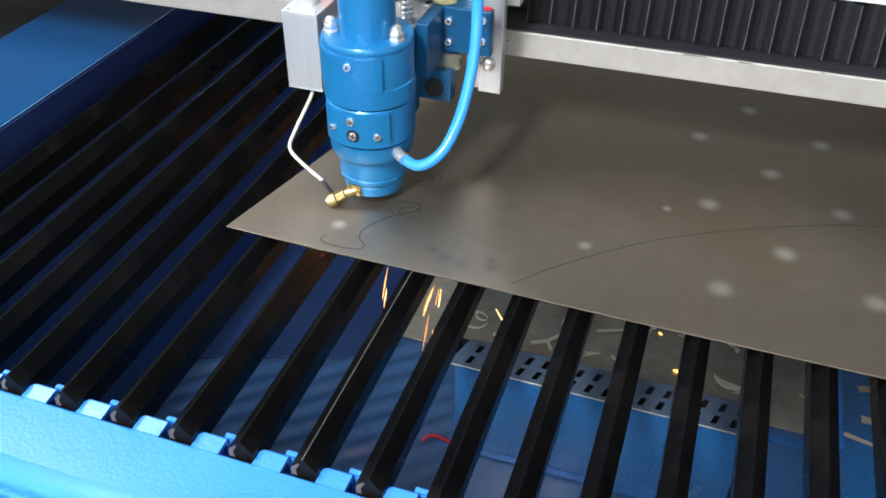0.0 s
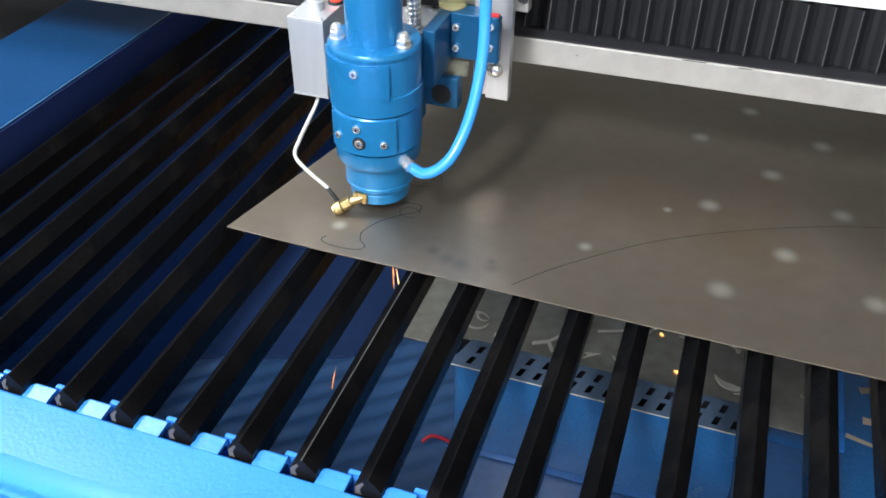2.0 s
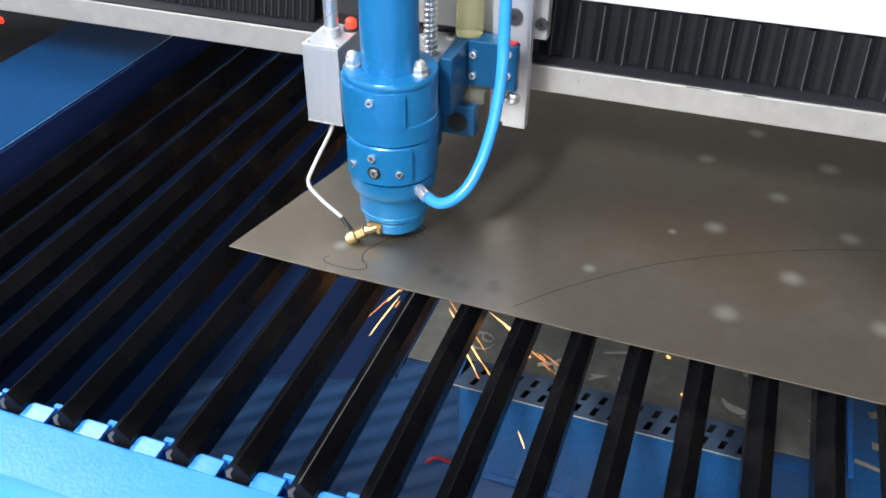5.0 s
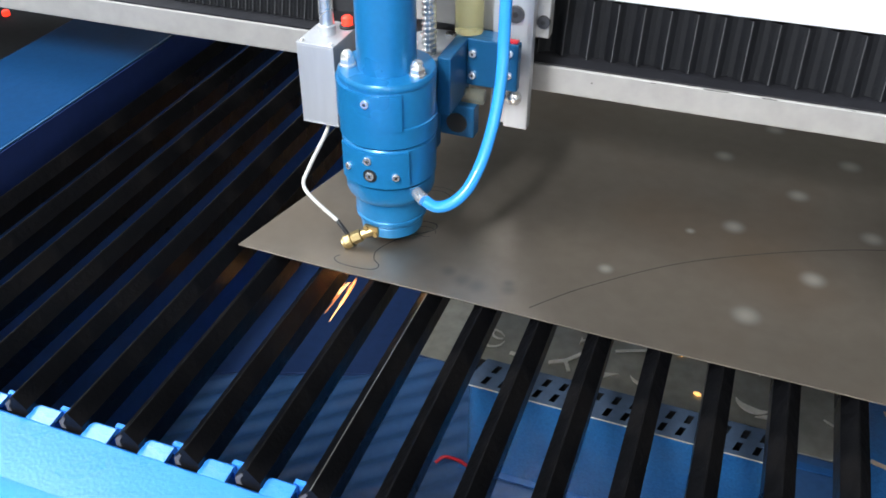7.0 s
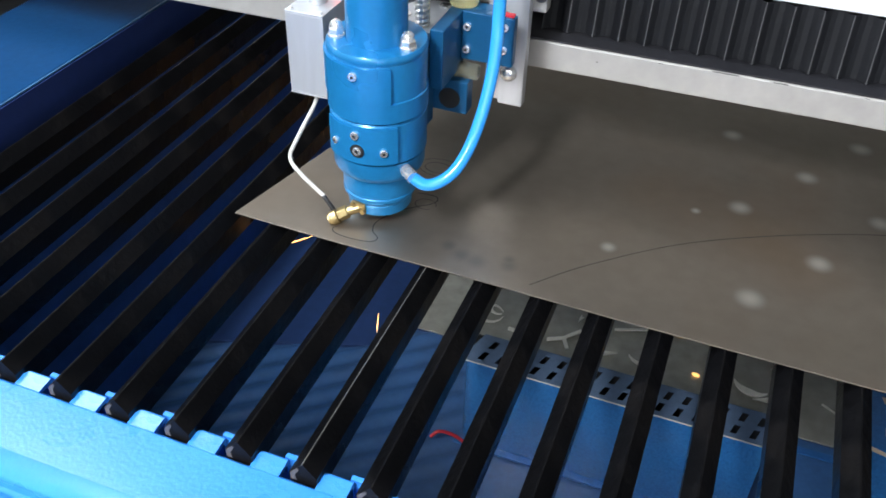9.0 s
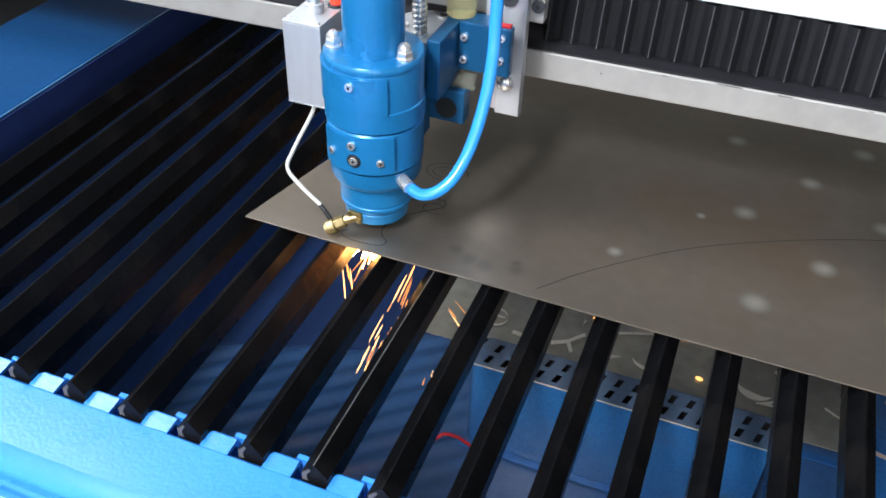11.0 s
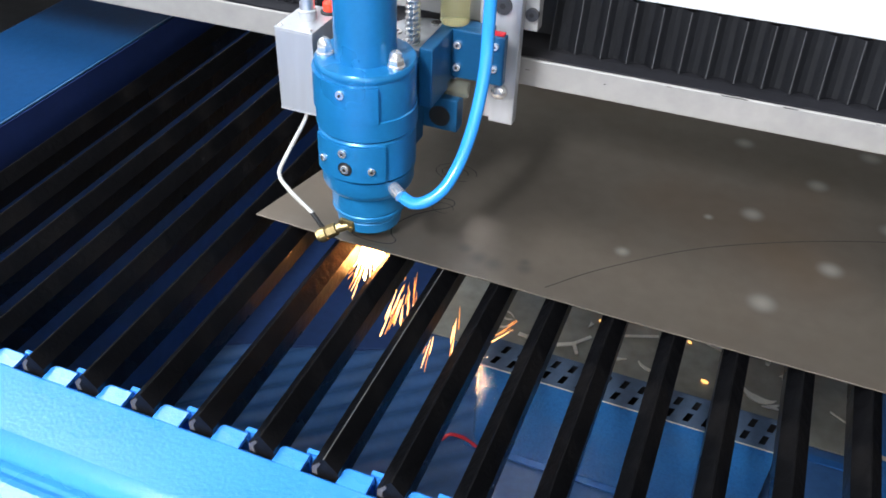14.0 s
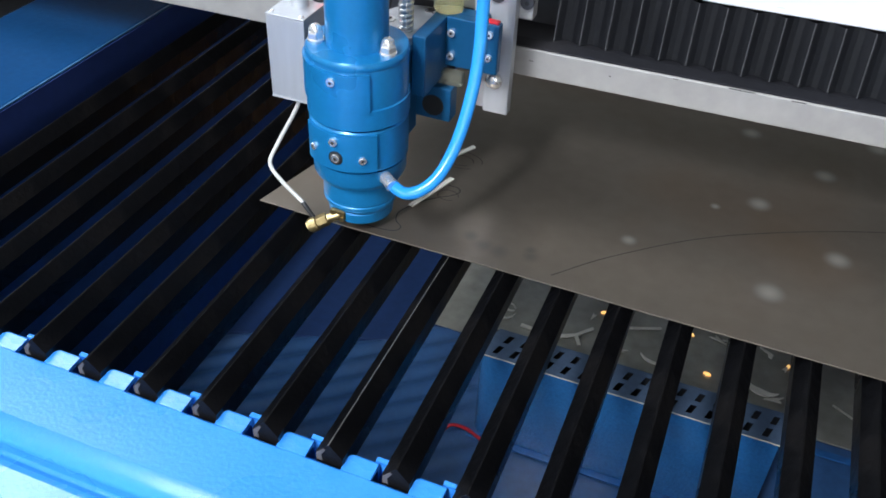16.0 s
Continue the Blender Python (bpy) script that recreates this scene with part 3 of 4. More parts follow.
# ---- gantry: beam with aluminium strip, dark ledge and black bellows; its space is centred on the head's axis at sheet height ----
HOME = at(HEAD_X, HEAD_Y, RIDGE)
gantry = thing("gantry_beam", HOME, "machine gantry beam with aluminium strip and black bellows", "gantry")
part("strip", boxes((-16, 30, 2.9, 3.1, 1.93, 2.48)), M_STRIP, gantry, "worn bare aluminium strip", bevel=0.0012)
part("ledge", extruded([(2.93, 2.484), (2.93, 2.52), (3.18, 2.56), (3.9, 2.56), (3.9, 2.484)], -16, 30), M_LEDGE, gantry, "dark grease-stained ledge")
mark_rng = random.Random(11)
for k in range(9):
    mx = 1.9 + 1.15 * k + mark_rng.uniform(-0.4, 0.4)
    ml = mark_rng.uniform(0.05, 0.5)
    mz = mark_rng.choice((2.462, 2.455, 2.44, 2.25))
    part("scratch", boxes((mx, mx + ml * (0.25 if mz < 2.4 else 1), 2.896, 2.8995, mz, mz + mark_rng.uniform(0.008, 0.018))), M_BLACK, gantry, "thin dark scratch")
part("beam_body", boxes((-16, 30, 3.92, 7.5, 1.95, 3.6)), M_DARKSTEEL, gantry)
part("top_cover", boxes((-16, 30, 3.60, 8.0, 3.62, 3.70)), M_WHITE, gantry, "white painted top cover", bevel=0.001)


def bellows(x0, x1, pitch, z0, z1):
    bm = bmesh.new()
    n = int((x1 - x0) / pitch)
    rows = []
    for k in range(n):
        for f, d in ((0.0, 0.0), (0.08, 0.025), (0.25, 0.10), (0.45, 0.14), (0.65, 0.11), (0.85, 0.04)):
            x = x0 + (k + f) * pitch
            rows.append([bm.verts.new((U * x, U * (y + d * min(pitch / 0.5, 1)), U * z)) for y, z in ((3.22, z0), (3.5, z1))])
    for a, b in zip(rows, rows[1:]):
        bm.faces.new((a[0], b[0], b[1], a[1]))
    return bm


def seams(x0, x1, pitch, z0, z1, wide):
    bm = bmesh.new()
    for k in range(int((x1 - x0) / pitch)):
        x = x0 + k * pitch
        rows = [[bm.verts.new((U * (x + side), U * (y + deep), U * z)) for side, deep in ((-wide, -0.004), (wide, -0.004), (wide, -0.016), (-wide, -0.016))] for y, z in ((3.22, z0), (3.5, z1))]
        for j in range(4):
            bm.faces.new((rows[0][j], rows[0][(j + 1) % 4], rows[1][(j + 1) % 4], rows[1][j]))
        bm.faces.new(rows[0])
        bm.faces.new(rows[1][::-1])
    return bm


part("bellows", bellows(2.2, 30, 0.475, 2.57, 3.61), M_BELLOWS, gantry, "stretched black pleated bellows")
part("bellows_seams", seams(2.2, 30, 0.475, 2.57, 3.61, 0.009), M_SEAM, gantry)
part("bellows", bellows(-16, -2.3, 0.17, 2.57, 3.61), M_BELLOWS, gantry, "compressed black pleated bellows")
part("bellows_seams", seams(-16, -2.3, 0.17, 2.57, 3.61, 0.008), M_SEAM, gantry)

# ---- laser head on its carriage ----
head = thing("laser_head", HOME, "blue anodised laser cutting head on an aluminium carriage", "laser head")
part("tube", turned([(0.5, 3.3), (0.5, 9.0)], 56), M_HEAD, head, "bright blue lens tube", smooth=True)
part("upper_body", turned([(0.80, 2.23), (0.845, 2.26), (0.845, 2.60), (0.82, 2.61), (0.82, 3.24), (0.815, 3.26), (0.83, 3.28), (0.83, 3.36), (0.80, 3.40), (0.2, 3.40)], 64), M_HEAD, head, smooth=True)
def sector(r0, r1, a0, a1, z0, z1, n=48):
    bm = bmesh.new()
    rows = []
    for k in range(n + 1):
        a = radians(a0 + (a1 - a0) * k / n)
        rows.append([bm.verts.new((U * r * math.cos(a), U * r * math.sin(a), U * z)) for r, z in ((r0, z0), (r1, z0), (r1, z1), (r0, z1))])
    for p, q in zip(rows, rows[1:]):
        for k in range(4):
            bm.faces.new((p[k], p[(k + 1) % 4], q[(k + 1) % 4], q[k]))
    bm.faces.new(rows[0])
    bm.faces.new(rows[-1])
    return bm


part("upper_panel", sector(0.79, 0.872, -52, -232, 2.605, 3.235), M_HEAD, head, smooth=True)
part("mid_body", turned([(0.79, 1.44), (0.825, 1.47), (0.825, 2.18), (0.80, 2.21)], 64), M_HEAD, head, smooth=True)
part("mid_panel", sector(0.79, 0.878, -45, -135, 1.50, 2.17), M_HEAD, head, "curved blue clamp plate with screws", smooth=True)
part("lower_body", turned([(0.60, 1.05), (0.74, 1.05), (0.772, 1.095), (0.795, 1.16), (0.80, 1.42)], 64), M_HEAD, head, smooth=True)
part("neck", turned([(0.61, 0.53), (0.65, 0.545), (0.652, 0.60), (0.635, 0.615), (0.635, 0.64), (0.65, 0.655), (0.65, 1.03)], 64), M_HEAD, head, smooth=True)
part("nozzle_ring", turned([(0.52, 0.21), (0.565, 0.235), (0.585, 0.42), (0.575, 0.435), (0.59, 0.45), (0.595, 0.49), (0.585, 0.505), (0.60, 0.52), (0.60, 0.545)], 64), M_HEAD, head, smooth=True)
part("nozzle", turned([(0.05, 0.06), (0.12, 0.07), (0.32, 0.205)], 32), M_BRASS, head, "brass cutting nozzle", smooth=True)
part("back_slide", boxes((-0.45, 0.5, 0.6, 1.3, 1.3, 2.9)), M_HEAD2, head, bevel=0.0015)


def acorn(x, y, z):
    part("washer", turned([(0.14, z), (0.14, z + 0.04)], 20, x, y), M_STEEL, head, smooth=True)
    nut = part("acorn_nut", turned([(0.125, z + 0.04), (0.13, z + 0.06), (0.13, z + 0.14), (0.115, z + 0.17)], 6, x, y), M_STEEL, head, "chrome acorn nut")
    part("dome", turned([(0.105, z + 0.172), (0.10, z + 0.21), (0.08, z + 0.25), (0.045, z + 0.275), (0.005, z + 0.285)], 18, x, y), M_STEEL, nut, smooth=True)
    return nut


for x, y in ((0.62, -0.20), (-0.60, -0.25), (0.1, 0.66)):
    acorn(x, y, 3.40)


def screw(x, y, z, r, parent=None, mat=None):
    """A socket screw that faces the front."""
    p = part("socket_screw", rod((x, y + 0.06, z), (x, y - 0.05, z), r, 18), mat or M_STEEL, parent or head, bevel=0.0004)
    part("socket", rod((x, y - 0.045, z), (x, y - 0.054, z), r * 0.36, 6), M_BLACK, p)
    return p


def round_screw(turn, reach, z, r):
    """A socket screw set square into the drum, turned about its axis."""
    p = screw(0.0, -reach, z, r)
    p.matrix_basis = Matrix.Rotation(radians(turn), 4, "Z")


round_screw(-2, 0.865, 3.09, 0.075)
round_screw(-2, 0.87, 2.03, 0.075)
round_screw(-30, 0.87, 1.79, 0.062)
round_screw(29, 0.87, 1.74, 0.068)
screw(0.0, -0.868, 1.74, 0.078)
# shaded ring around the screw, painted as a slightly raised black disc
part("screw_shade_ring", rod((0.0, -0.86, 1.74), (0.0, -0.887, 1.74), 0.125, 28), M_BLACK, head, "black disc for the shaded ring around the screw")

# height sensor box with its rod, lamp and cable
sensor = part("sensor_box", boxes((-1.92, -1.2, 0.42, 1.5, 1.80, 3.30)), M_ALU, head, "brushed aluminium sensor box", bevel=0.0006)
part("box_lid", boxes((-1.925, -1.195, 0.415, 1.505, 3.302, 3.335)), M_ALU, sensor, bevel=0.0004)
part("box_base", boxes((-1.925, -1.195, 0.415, 1.505, 1.765, 1.798)), M_ALU, sensor, bevel=0.0004)
for x, y in ((-1.84, 0.5), (-1.28, 0.5), (-1.84, 1.42)):
    part("lid_screw", turned([(0.05, 3.335), (0.05, 3.35), (0.03, 3.37)], 12, x, y), M_STEEL, sensor, smooth=True)
part("rod", turned([(0.13, 3.336), (0.13, 9.0)], 24, -1.56, 0.95), M_STEEL, head, "polished steel rod", smooth=True)
part("rod_collar", turned([(0.16, 3.336), (0.16, 3.5), (0.13, 3.52)], 24, -1.56, 0.95), M_ALU, head, smooth=True)
part("indicator_lamp", turned([(0.10, 3.37), (0.10, 3.52), (0.05, 3.56)], 16, -1.34, 1.32), M_LED, head, "glowing red indicator lamp", smooth=True)
part("lamp_housing", turned([(0.15, 3.337), (0.15, 3.37), (0.12, 3.39)], 16, -1.34, 1.32), M_BLACK, head, smooth=True)
part("sensor_cable", tube_mesh([(-1.5, 0.62, 1.77), (-1.52, 0.52, 1.55), (-1.70, 0.08, 1.0), (-1.70, -0.2, 0.76), (-1.35, -0.42, 0.62), (-0.80, -0.65, 0.46)], 0.038), M_CABLE, head, "thin white sensor cable", smooth=True)
part("cable_sleeve", tube_mesh([(-0.82, -0.645, 0.465), (-0.70, -0.68, 0.36), (-0.56, -0.70, 0.20)], 0.04), M_BLACK, head, "black cable sleeve", smooth=True)
plug = part("plug", rod((-0.62, -0.78, 0.10), (-0.50, -0.715, 0.165), 0.135, 18), M_BRASS, head, "brass right-angle plug", bevel=0.0008)
part("plug_cap", rod((-0.625, -0.783, 0.098), (-0.65, -0.797, 0.084), 0.10, 18), M_BRASS, plug)
part("plug_nut", rod((-0.50, -0.71, 0.17), (-0.34, -0.64, 0.26), 0.125, 6), M_BRASS, plug, bevel=0.0006)
part("plug_stem", rod((-0.34, -0.64, 0.26), (-0.14, -0.55, 0.34), 0.085, 14), M_BRASS, plug, smooth=True)
part("plug_flange", boxes((-0.30, -0.02, -0.62, -0.55, 0.26, 0.47)), M_BRASS, plug, bevel=0.0008)
for x, z in ((-0.25, 0.43), (-0.07, 0.31)):
    part("flange_screw", rod((x, -0.62, z), (x, -0.655, z), 0.045, 10), M_BRASS, plug)

# air hose
part("hose_fitting", rod((0.66, -0.42, 1.285), (0.86, -0.555, 1.235), 0.112, 20), M_STEEL, head, "chrome push-in fitting", smooth=True)
part("air_hose", tube_mesh([(0.86, -0.55, 1.24), (1.07, -0.53, 1.14), (1.30, -0.42, 1.19), (1.51, -0.2, 1.38), (1.64, 0.1, 1.72), (1.73, 0.35, 2.2), (1.77, 0.6, 2.75), (1.77, 0.78, 3.3), (1.74, 0.9, 3.86), (1.72, 1.0, 5.5), (1.7, 1.1, 8.5)], 0.105, 16), M_HOSE, head, "bright blue plastic air hose", smooth=True)

# bracket, slide block, ball screw and plates
bracket = part("bracket", boxes((0.87, 1.82, 1.61, 1.80, 2.45, 3.35)), M_HEAD2, head, "dark blue angle bracket", bevel=0.0008)
part("bracket_arm", boxes((0.62, 0.865, 0.72, 1.80, 2.25, 3.33)), M_HEAD2, head, bevel=0.0008)
for z in (3.08, 2.66):
    screw(0.98, 1.60, z, 0.07, bracket, M_STEEL)
    screw(1.66, 1.60, z + 0.1, 0.06, bracket, M_STEEL)
    part("arm_screw", rod((0.615, 1.15, z - 0.2), (0.60, 1.15, z - 0.2), 0.06, 14), M_BLACK, bracket)
part("red_label", boxes((1.50, 1.78, 1.66, 1.78, 3.352, 3.385)), M_RED, bracket, "small red plastic tag")
part("lower_block", boxes((0.40, 1.13, 1.3, 1.62, 1.52, 2.16)), M_HEAD2, head, "dark blue block with a bore", bevel=0.001)
part("bore", rod((0.8, 1.33, 1.80), (0.8, 1.285, 1.80), 0.2, 24), M_BLACK, head)
part("oil_pad", boxes((0.80, 1.25, 1.45, 1.62, 2.17, 2.40)), M_PAD, head, "small pale plastic pad")
flange = part("nut_flange", turned([(0.66, 2.86), (0.68, 2.88), (0.68, 3.02), (0.66, 3.04)], 40, 0.22, 1.85), M_ALU, head, "steel ball-nut flange with screws", smooth=True)
for k in range(6):
    a = radians(20 + 60 * k)
    x, y = 0.22 + 0.47 * math.cos(a), 1.85 + 0.47 * math.sin(a)
    sc = part("flange_screw", turned([(0.105, 3.04), (0.105, 3.07), (0.06, 3.072)], 18, x, y), M_STEEL, flange, smooth=True)
    part("socket", turned([(0.055, 3.075), (0.055, 3.08)], 6, x, y), M_BLACK, sc)


def ball_screw():
    bm = bmesh.new()
    n, turns, z0, z1 = 16, 40, 3.04, 7.0
    steps = turns * 12
    rows = []
    for s in range(steps + 1):
        z = z0 + (z1 - z0) * s / steps
        row = []
        for k in range(n):
            a = 2 * math.pi * k / n
            g = math.cos(2 * math.pi * s / 12 - a)
            r = 0.125 + 0.022 * max(-0.5, min(0.6, g))
            row.append(bm.verts.new((U * (0.20 + r * math.cos(a)), U * (1.45 + r * math.sin(a)), U * z)))
        rows.append(row)
    for a, b in zip(rows, rows[1:]):
        for k in range(n):
            bm.faces.new((a[k], a[(k + 1) % n], b[(k + 1) % n], b[k]))
    return bm


part("ball_screw", ball_screw(), M_STEEL, head, "polished ball screw", smooth=True)
part("side_plate", boxes((1.46, 1.93, 2.1, 2.32, 1.44, 9)), M_ALU, head, "thick aluminium side plate", bevel=0.0008)
part("side_plate", boxes((1.16, 1.455, 2.2, 2.32, 1.46, 9)), M_ALU, head, bevel=0.0005)
part("carriage_plate", boxes((-1.6, 2.17, 2.33, 2.6, 3.24, 9)), M_STRIP, head, "pale grey carriage plate", bevel=0.0008)
part("bearing_block", boxes((-0.6, 1.2, 2.62, 3.3, 2.7, 9)), M_DARKSTEEL, head)
part("dome_bolt", turned([(0.17, -0.03), (0.165, 0.03), (0.13, 0.08), (0.07, 0.11), (0.01, 0.12)], 24), M_STEEL, head, "domed steel bolt", smooth=True)
dome = scene.objects["dome_bolt"]
dome.matrix_basis = Matrix.Translation(U * Vector((1.64, 2.1, 2.09))) @ pose(0, 0, 0, 90, 0, 0)
screw(1.60, 2.09, 3.72, 0.16, head, M_DARKSTEEL)
screw(2.06, 2.32, 3.55, 0.12, head, M_DARKSTEEL)
cup = part("grease_cup", turned([(0.25, 3.36), (0.26, 3.40), (0.26, 3.95), (0.22, 4.0), (0.22, 6.0)], 32, 0.80, 1.9), M_OIL, head, "clear pale yellow plastic cup", smooth=True)
part("cup_holder", boxes((0.6, 1.5, 1.81, 2.09, 3.1, 3.34)), M_HEAD2, head, bevel=0.0006)

# small red cap on the far end of the side guide
cap = part("signal_lamp", turned([(0.11, 0.0), (0.11, 0.12), (0.08, 0.15)], 20), M_LED)
cap.location = at(-10.6, 12.5, -0.2)
tagged(cap, "small red signal lamp on the black guide cover", "signal lamp")

# ---- piece that drops out of the sheet at the end ----
flap = part("loose_cut_piece", slab([(0, 0), (0.46, 0.95), (0.36, 1.0), (-0.10, 0.05)], -0.012, 0.012), M_SCRAP)
tagged(flap, "freshly cut bright steel sliver rising from the sheet", "cut piece")
flap2 = part("loose_cut_piece", slab([(0, 0), (0.36, 0.42), (0.28, 0.5), (-0.08, 0.08)], -0.012, 0.012), M_SCRAP)
tagged(flap2, "freshly cut bright steel sliver rising from the sheet", "cut piece")


# ---- sparks and flame ----
def streak(length, r, n=7):
    """A thin trail of light that swells to its middle and ends in points."""
    return turned([(0.12 * r, 0), (0.7 * r, 0.25 * length), (r, 0.6 * length), (0.75 * r, 0.85 * length), (0.15 * r, length)], n)


SPARKS = []
bases = []
for length, r, mat in ((0.60, 0.0085, M_SPARK), (0.95, 0.010, M_SPARK_HOT), (0.28, 0.009, M_SPARK), (0.85, 0.008, M_SPARK), (0.55, 0.012, M_SPARK_HOT)):
    ob = part("spark", streak(length, r), mat)
    bases.append(ob)
for k in range(170):
    ob = bases[k] if k < 5 else new("spark", bases[k % 5].data)
    tagged(ob, "glowing orange spark flying below the sheet", "spark", "sparks from the cut")
    SPARKS.append(ob)


def flame_mesh():
    """A tuft of short molten streaks."""
    bm = bmesh.new()
    rng = random.Random(3)
    for k in range(38):
        far = Vector((rng.uniform(-0.45, 0.55), rng.uniform(-0.2, 0.1), -rng.uniform(0.25, 1.15) * rng.uniform(0.6, 1.0)))
        one = rod(far * rng.uniform(0.0, 0.7), far, 0.013, 6, 0.004)
        vs = {v: bm.verts.new(v.co) for v in one.verts}
        for f in one.faces:
            bm.faces.new([vs[v] for v in f.verts])
        one.free()
    return bm


flame = part("cutting_flame", flame_mesh(), M_FLAME)
burst = new("cutting_flame", flame.data)
for ob in (flame, burst):
    tagged(ob, "white-hot flame of molten metal under the cut", "flame", "flames under the cut")

def duct_glow_mesh():
    """Spark dots over the duct's rounded corner, added to make its orange glint."""
    bm = bmesh.new()
    rng = random.Random(5)
    for k in range(120):
        a = rng.gauss(60, 22)
        x, y = DX0 + CORNER - (CORNER + 0.03) * math.cos(radians(a)), DY0 + CORNER - (CORNER + 0.03) * math.sin(radians(a))
        m = Matrix.Translation(U * Vector((x, y, rng.gauss(0, 0.42)))) @ Matrix.Diagonal((1, 1, rng.uniform(1, 2.2), 1))
        bmesh.ops.create_icosphere(bm, subdivisions=1, radius=U * rng.uniform(0.002, 0.0055), matrix=m)
    return bm


DUCT_GLOW_Z = -7.0
glow_dots = part("duct_glow_dots", duct_glow_mesh(), M_DUCT_GLOW)
tagged(glow_dots, "sparks at the corner of the duct, glowing dots added for its glint", "sparks")

# seconds, head's travel along x and y in pitches
TRAVEL = [(0.0, 0.0, 0.0), (0.5, 0.047, -0.056), (1.0, 0.089, -0.105), (1.5, 0.139, -0.153), (2.0, 0.193, -0.192), (2.5, 0.241, -0.22), (3.0, 0.309, -0.261), (3.5, 0.38, -0.296),
          (4.0, 0.438, -0.33), (4.5, 0.492, -0.357), (5.2, 0.52, -0.43), (6.2, 0.42, -0.555), (7.0, 0.319, -0.651), (7.5, 0.284, -0.697), (8.0, 0.245, -0.746), (8.5, 0.215, -0.807), (9.0, 0.183, -0.878), (11.5, 0.019, -1.18),
          (12.0, -0.01, -1.257), (12.5, -0.043, -1.318), (13.0, -0.068, -1.384), (13.5, -0.094, -1.442), (14.0, -0.118, -1.501), (14.5, -0.153, -1.56), (15.0, -0.199, -1.618), (15.5, -0.245, -1.663), (16.0, -0.285, -1.698)]

# fans of sparks, below the head: seconds, x and z where the fan opens, x and z of its far end, half width, how many
FIRST_FANS = [(0, 0.27, -1.76, 0.18, -2.73, 0.08, 4), (0, 1.34, -1.93, 1.05, -3.73, 0.19, 7), (0, 2.49, -2, 2.66, -2.34, 0.05, 1), (0.5, 0.37, -1.78, -0.21, -3.6, 0.19, 10), (0.5,
    0.98, -2.66, 1.24, -3.57, 0.07, 2), (1, 0.34, -1.67, -0.28, -3.42, 0.22, 11), (1, 0.67, -2.97, 0.92, -4.04, 0.07, 3), (1, -0.9, -1.98, -0.99, -2.23, 0.11, 2), (1.5, 0.19,
    -1.66, -0.23, -3.43, 0.22, 13), (1.5, -0.81, -1.74, -1.66, -3.83, 0.2, 5), (1.5, 1.35, -2.3, 0.45, -5.36, 0.14, 5), (2, 0.22, -1.57, 0.27, -2.32, 0.05, 2), (2, -1.18,
    -4.45, -1.31, -5.14, 0.04, 1)]
SECOND_FANS = [(2.5, -1.16, -1.74, -2.51, -4.84, 0.18, 5), (2.5, -0.84, -3.52, -1.23, -5.41, 0.12, 4), (2.5, -3.57, -4.26, -3.75, -4.68, 0.08, 1), (2.5, 0.02, -2.05, -0.32, -6.02, 0.18,
    5), (3, -1.11, -1.71, -1.74, -3.64, 0.17, 5), (3, -0.35, -2.14, -1.33, -4.93, 0.15, 10), (3, 0.79, -3.87, 0.42, -5.25, 0.06, 3), (3, 1.95, -2.71, 2.11, -3.07, 0.15, 3),
    (3.5, -0.86, -1.59, -3.45, -5.93, 0.23, 16), (3.5, -0.45, -2.19, -0.74, -3.63, 0.11, 5), (3.5, 0.01, -1.83, 0.09, -2.27, 0.06, 2), (4, -0.79, -1.35, -1.62, -3.07, 0.17,
    14), (4, -1.92, -3.38, -4.44, -7.57, 0.17, 22), (4, -4.34, -4.66, -4.63, -5.51, 0.2, 3)]
THIRD_FANS = [(4.5, 0.2, -1.38, -0.68, -2.71, 0.24, 9), (4.5, 0.95, -1.35, 2.02, -3.32, 0.2, 9), (4.5, 1.87, -1.45, 3.68, -2.76, 0.25, 9), (4.5, 2.61, -4.52, 2.8, -5.08, 0.05, 1), (5,
    0.2, -1.38, -0.68, -2.71, 0.24, 6), (5, 0.95, -1.35, 2.02, -3.32, 0.2, 6), (5, 1.87, -1.45, 3.68, -2.76, 0.25, 6), (5, 2.61, -4.52, 2.8, -5.08, 0.05, 1), (5.5, -1.11,
    -1.71, -1.74, -3.64, 0.17, 3), (5.5, -0.35, -2.14, -1.33, -4.93, 0.15, 6), (5.5, 0.79, -3.87, 0.42, -5.25, 0.06, 1), (5.5, 1.95, -2.71, 2.11, -3.07, 0.15, 1), (6, -1.16,
    -1.74, -2.51, -4.84, 0.18, 3), (6, -0.84, -3.52, -1.23, -5.41, 0.12, 2), (6, -3.57, -4.26, -3.75, -4.68, 0.08, 1), (6, 0.02, -2.05, -0.32, -6.02, 0.18, 3)]
FOURTH_FANS = [(6.5, -0.78, -1.26, -1.44, -2.3, 0.16, 8), (6.5, -3.52, -4.25, -3.7, -4.67, 0.06, 1), (7, -0.78, -1.26, -1.44, -2.3, 0.16, 10), (7, -3.52, -4.25, -3.7, -4.67, 0.06, 1),
    (7.5, -0.85, -1.21, -1.05, -2.17, 0.13, 5), (7.5, -2.33, -2.36, -2.67, -2.62, 0.08, 2), (8, -0.6, -1.21, -1.26, -2.43, 0.21, 11), (8, 0.22, -1.32, 0.3, -1.96, 0.07, 5),
    (8, -2.09, -3.28, -2.24, -3.67, 0.07, 2), (8.5, -2.57, -2.33, -2.72, -2.54, 0.06, 2), (8.5, 0.33, -1.31, 0.39, -1.53, 0.06, 2), (9, -1.4, -1.06, -1.72, -1.27, 0.08, 3),
    (9, -0.13, -2.74, -0.16, -3.07, 0.03, 1)]
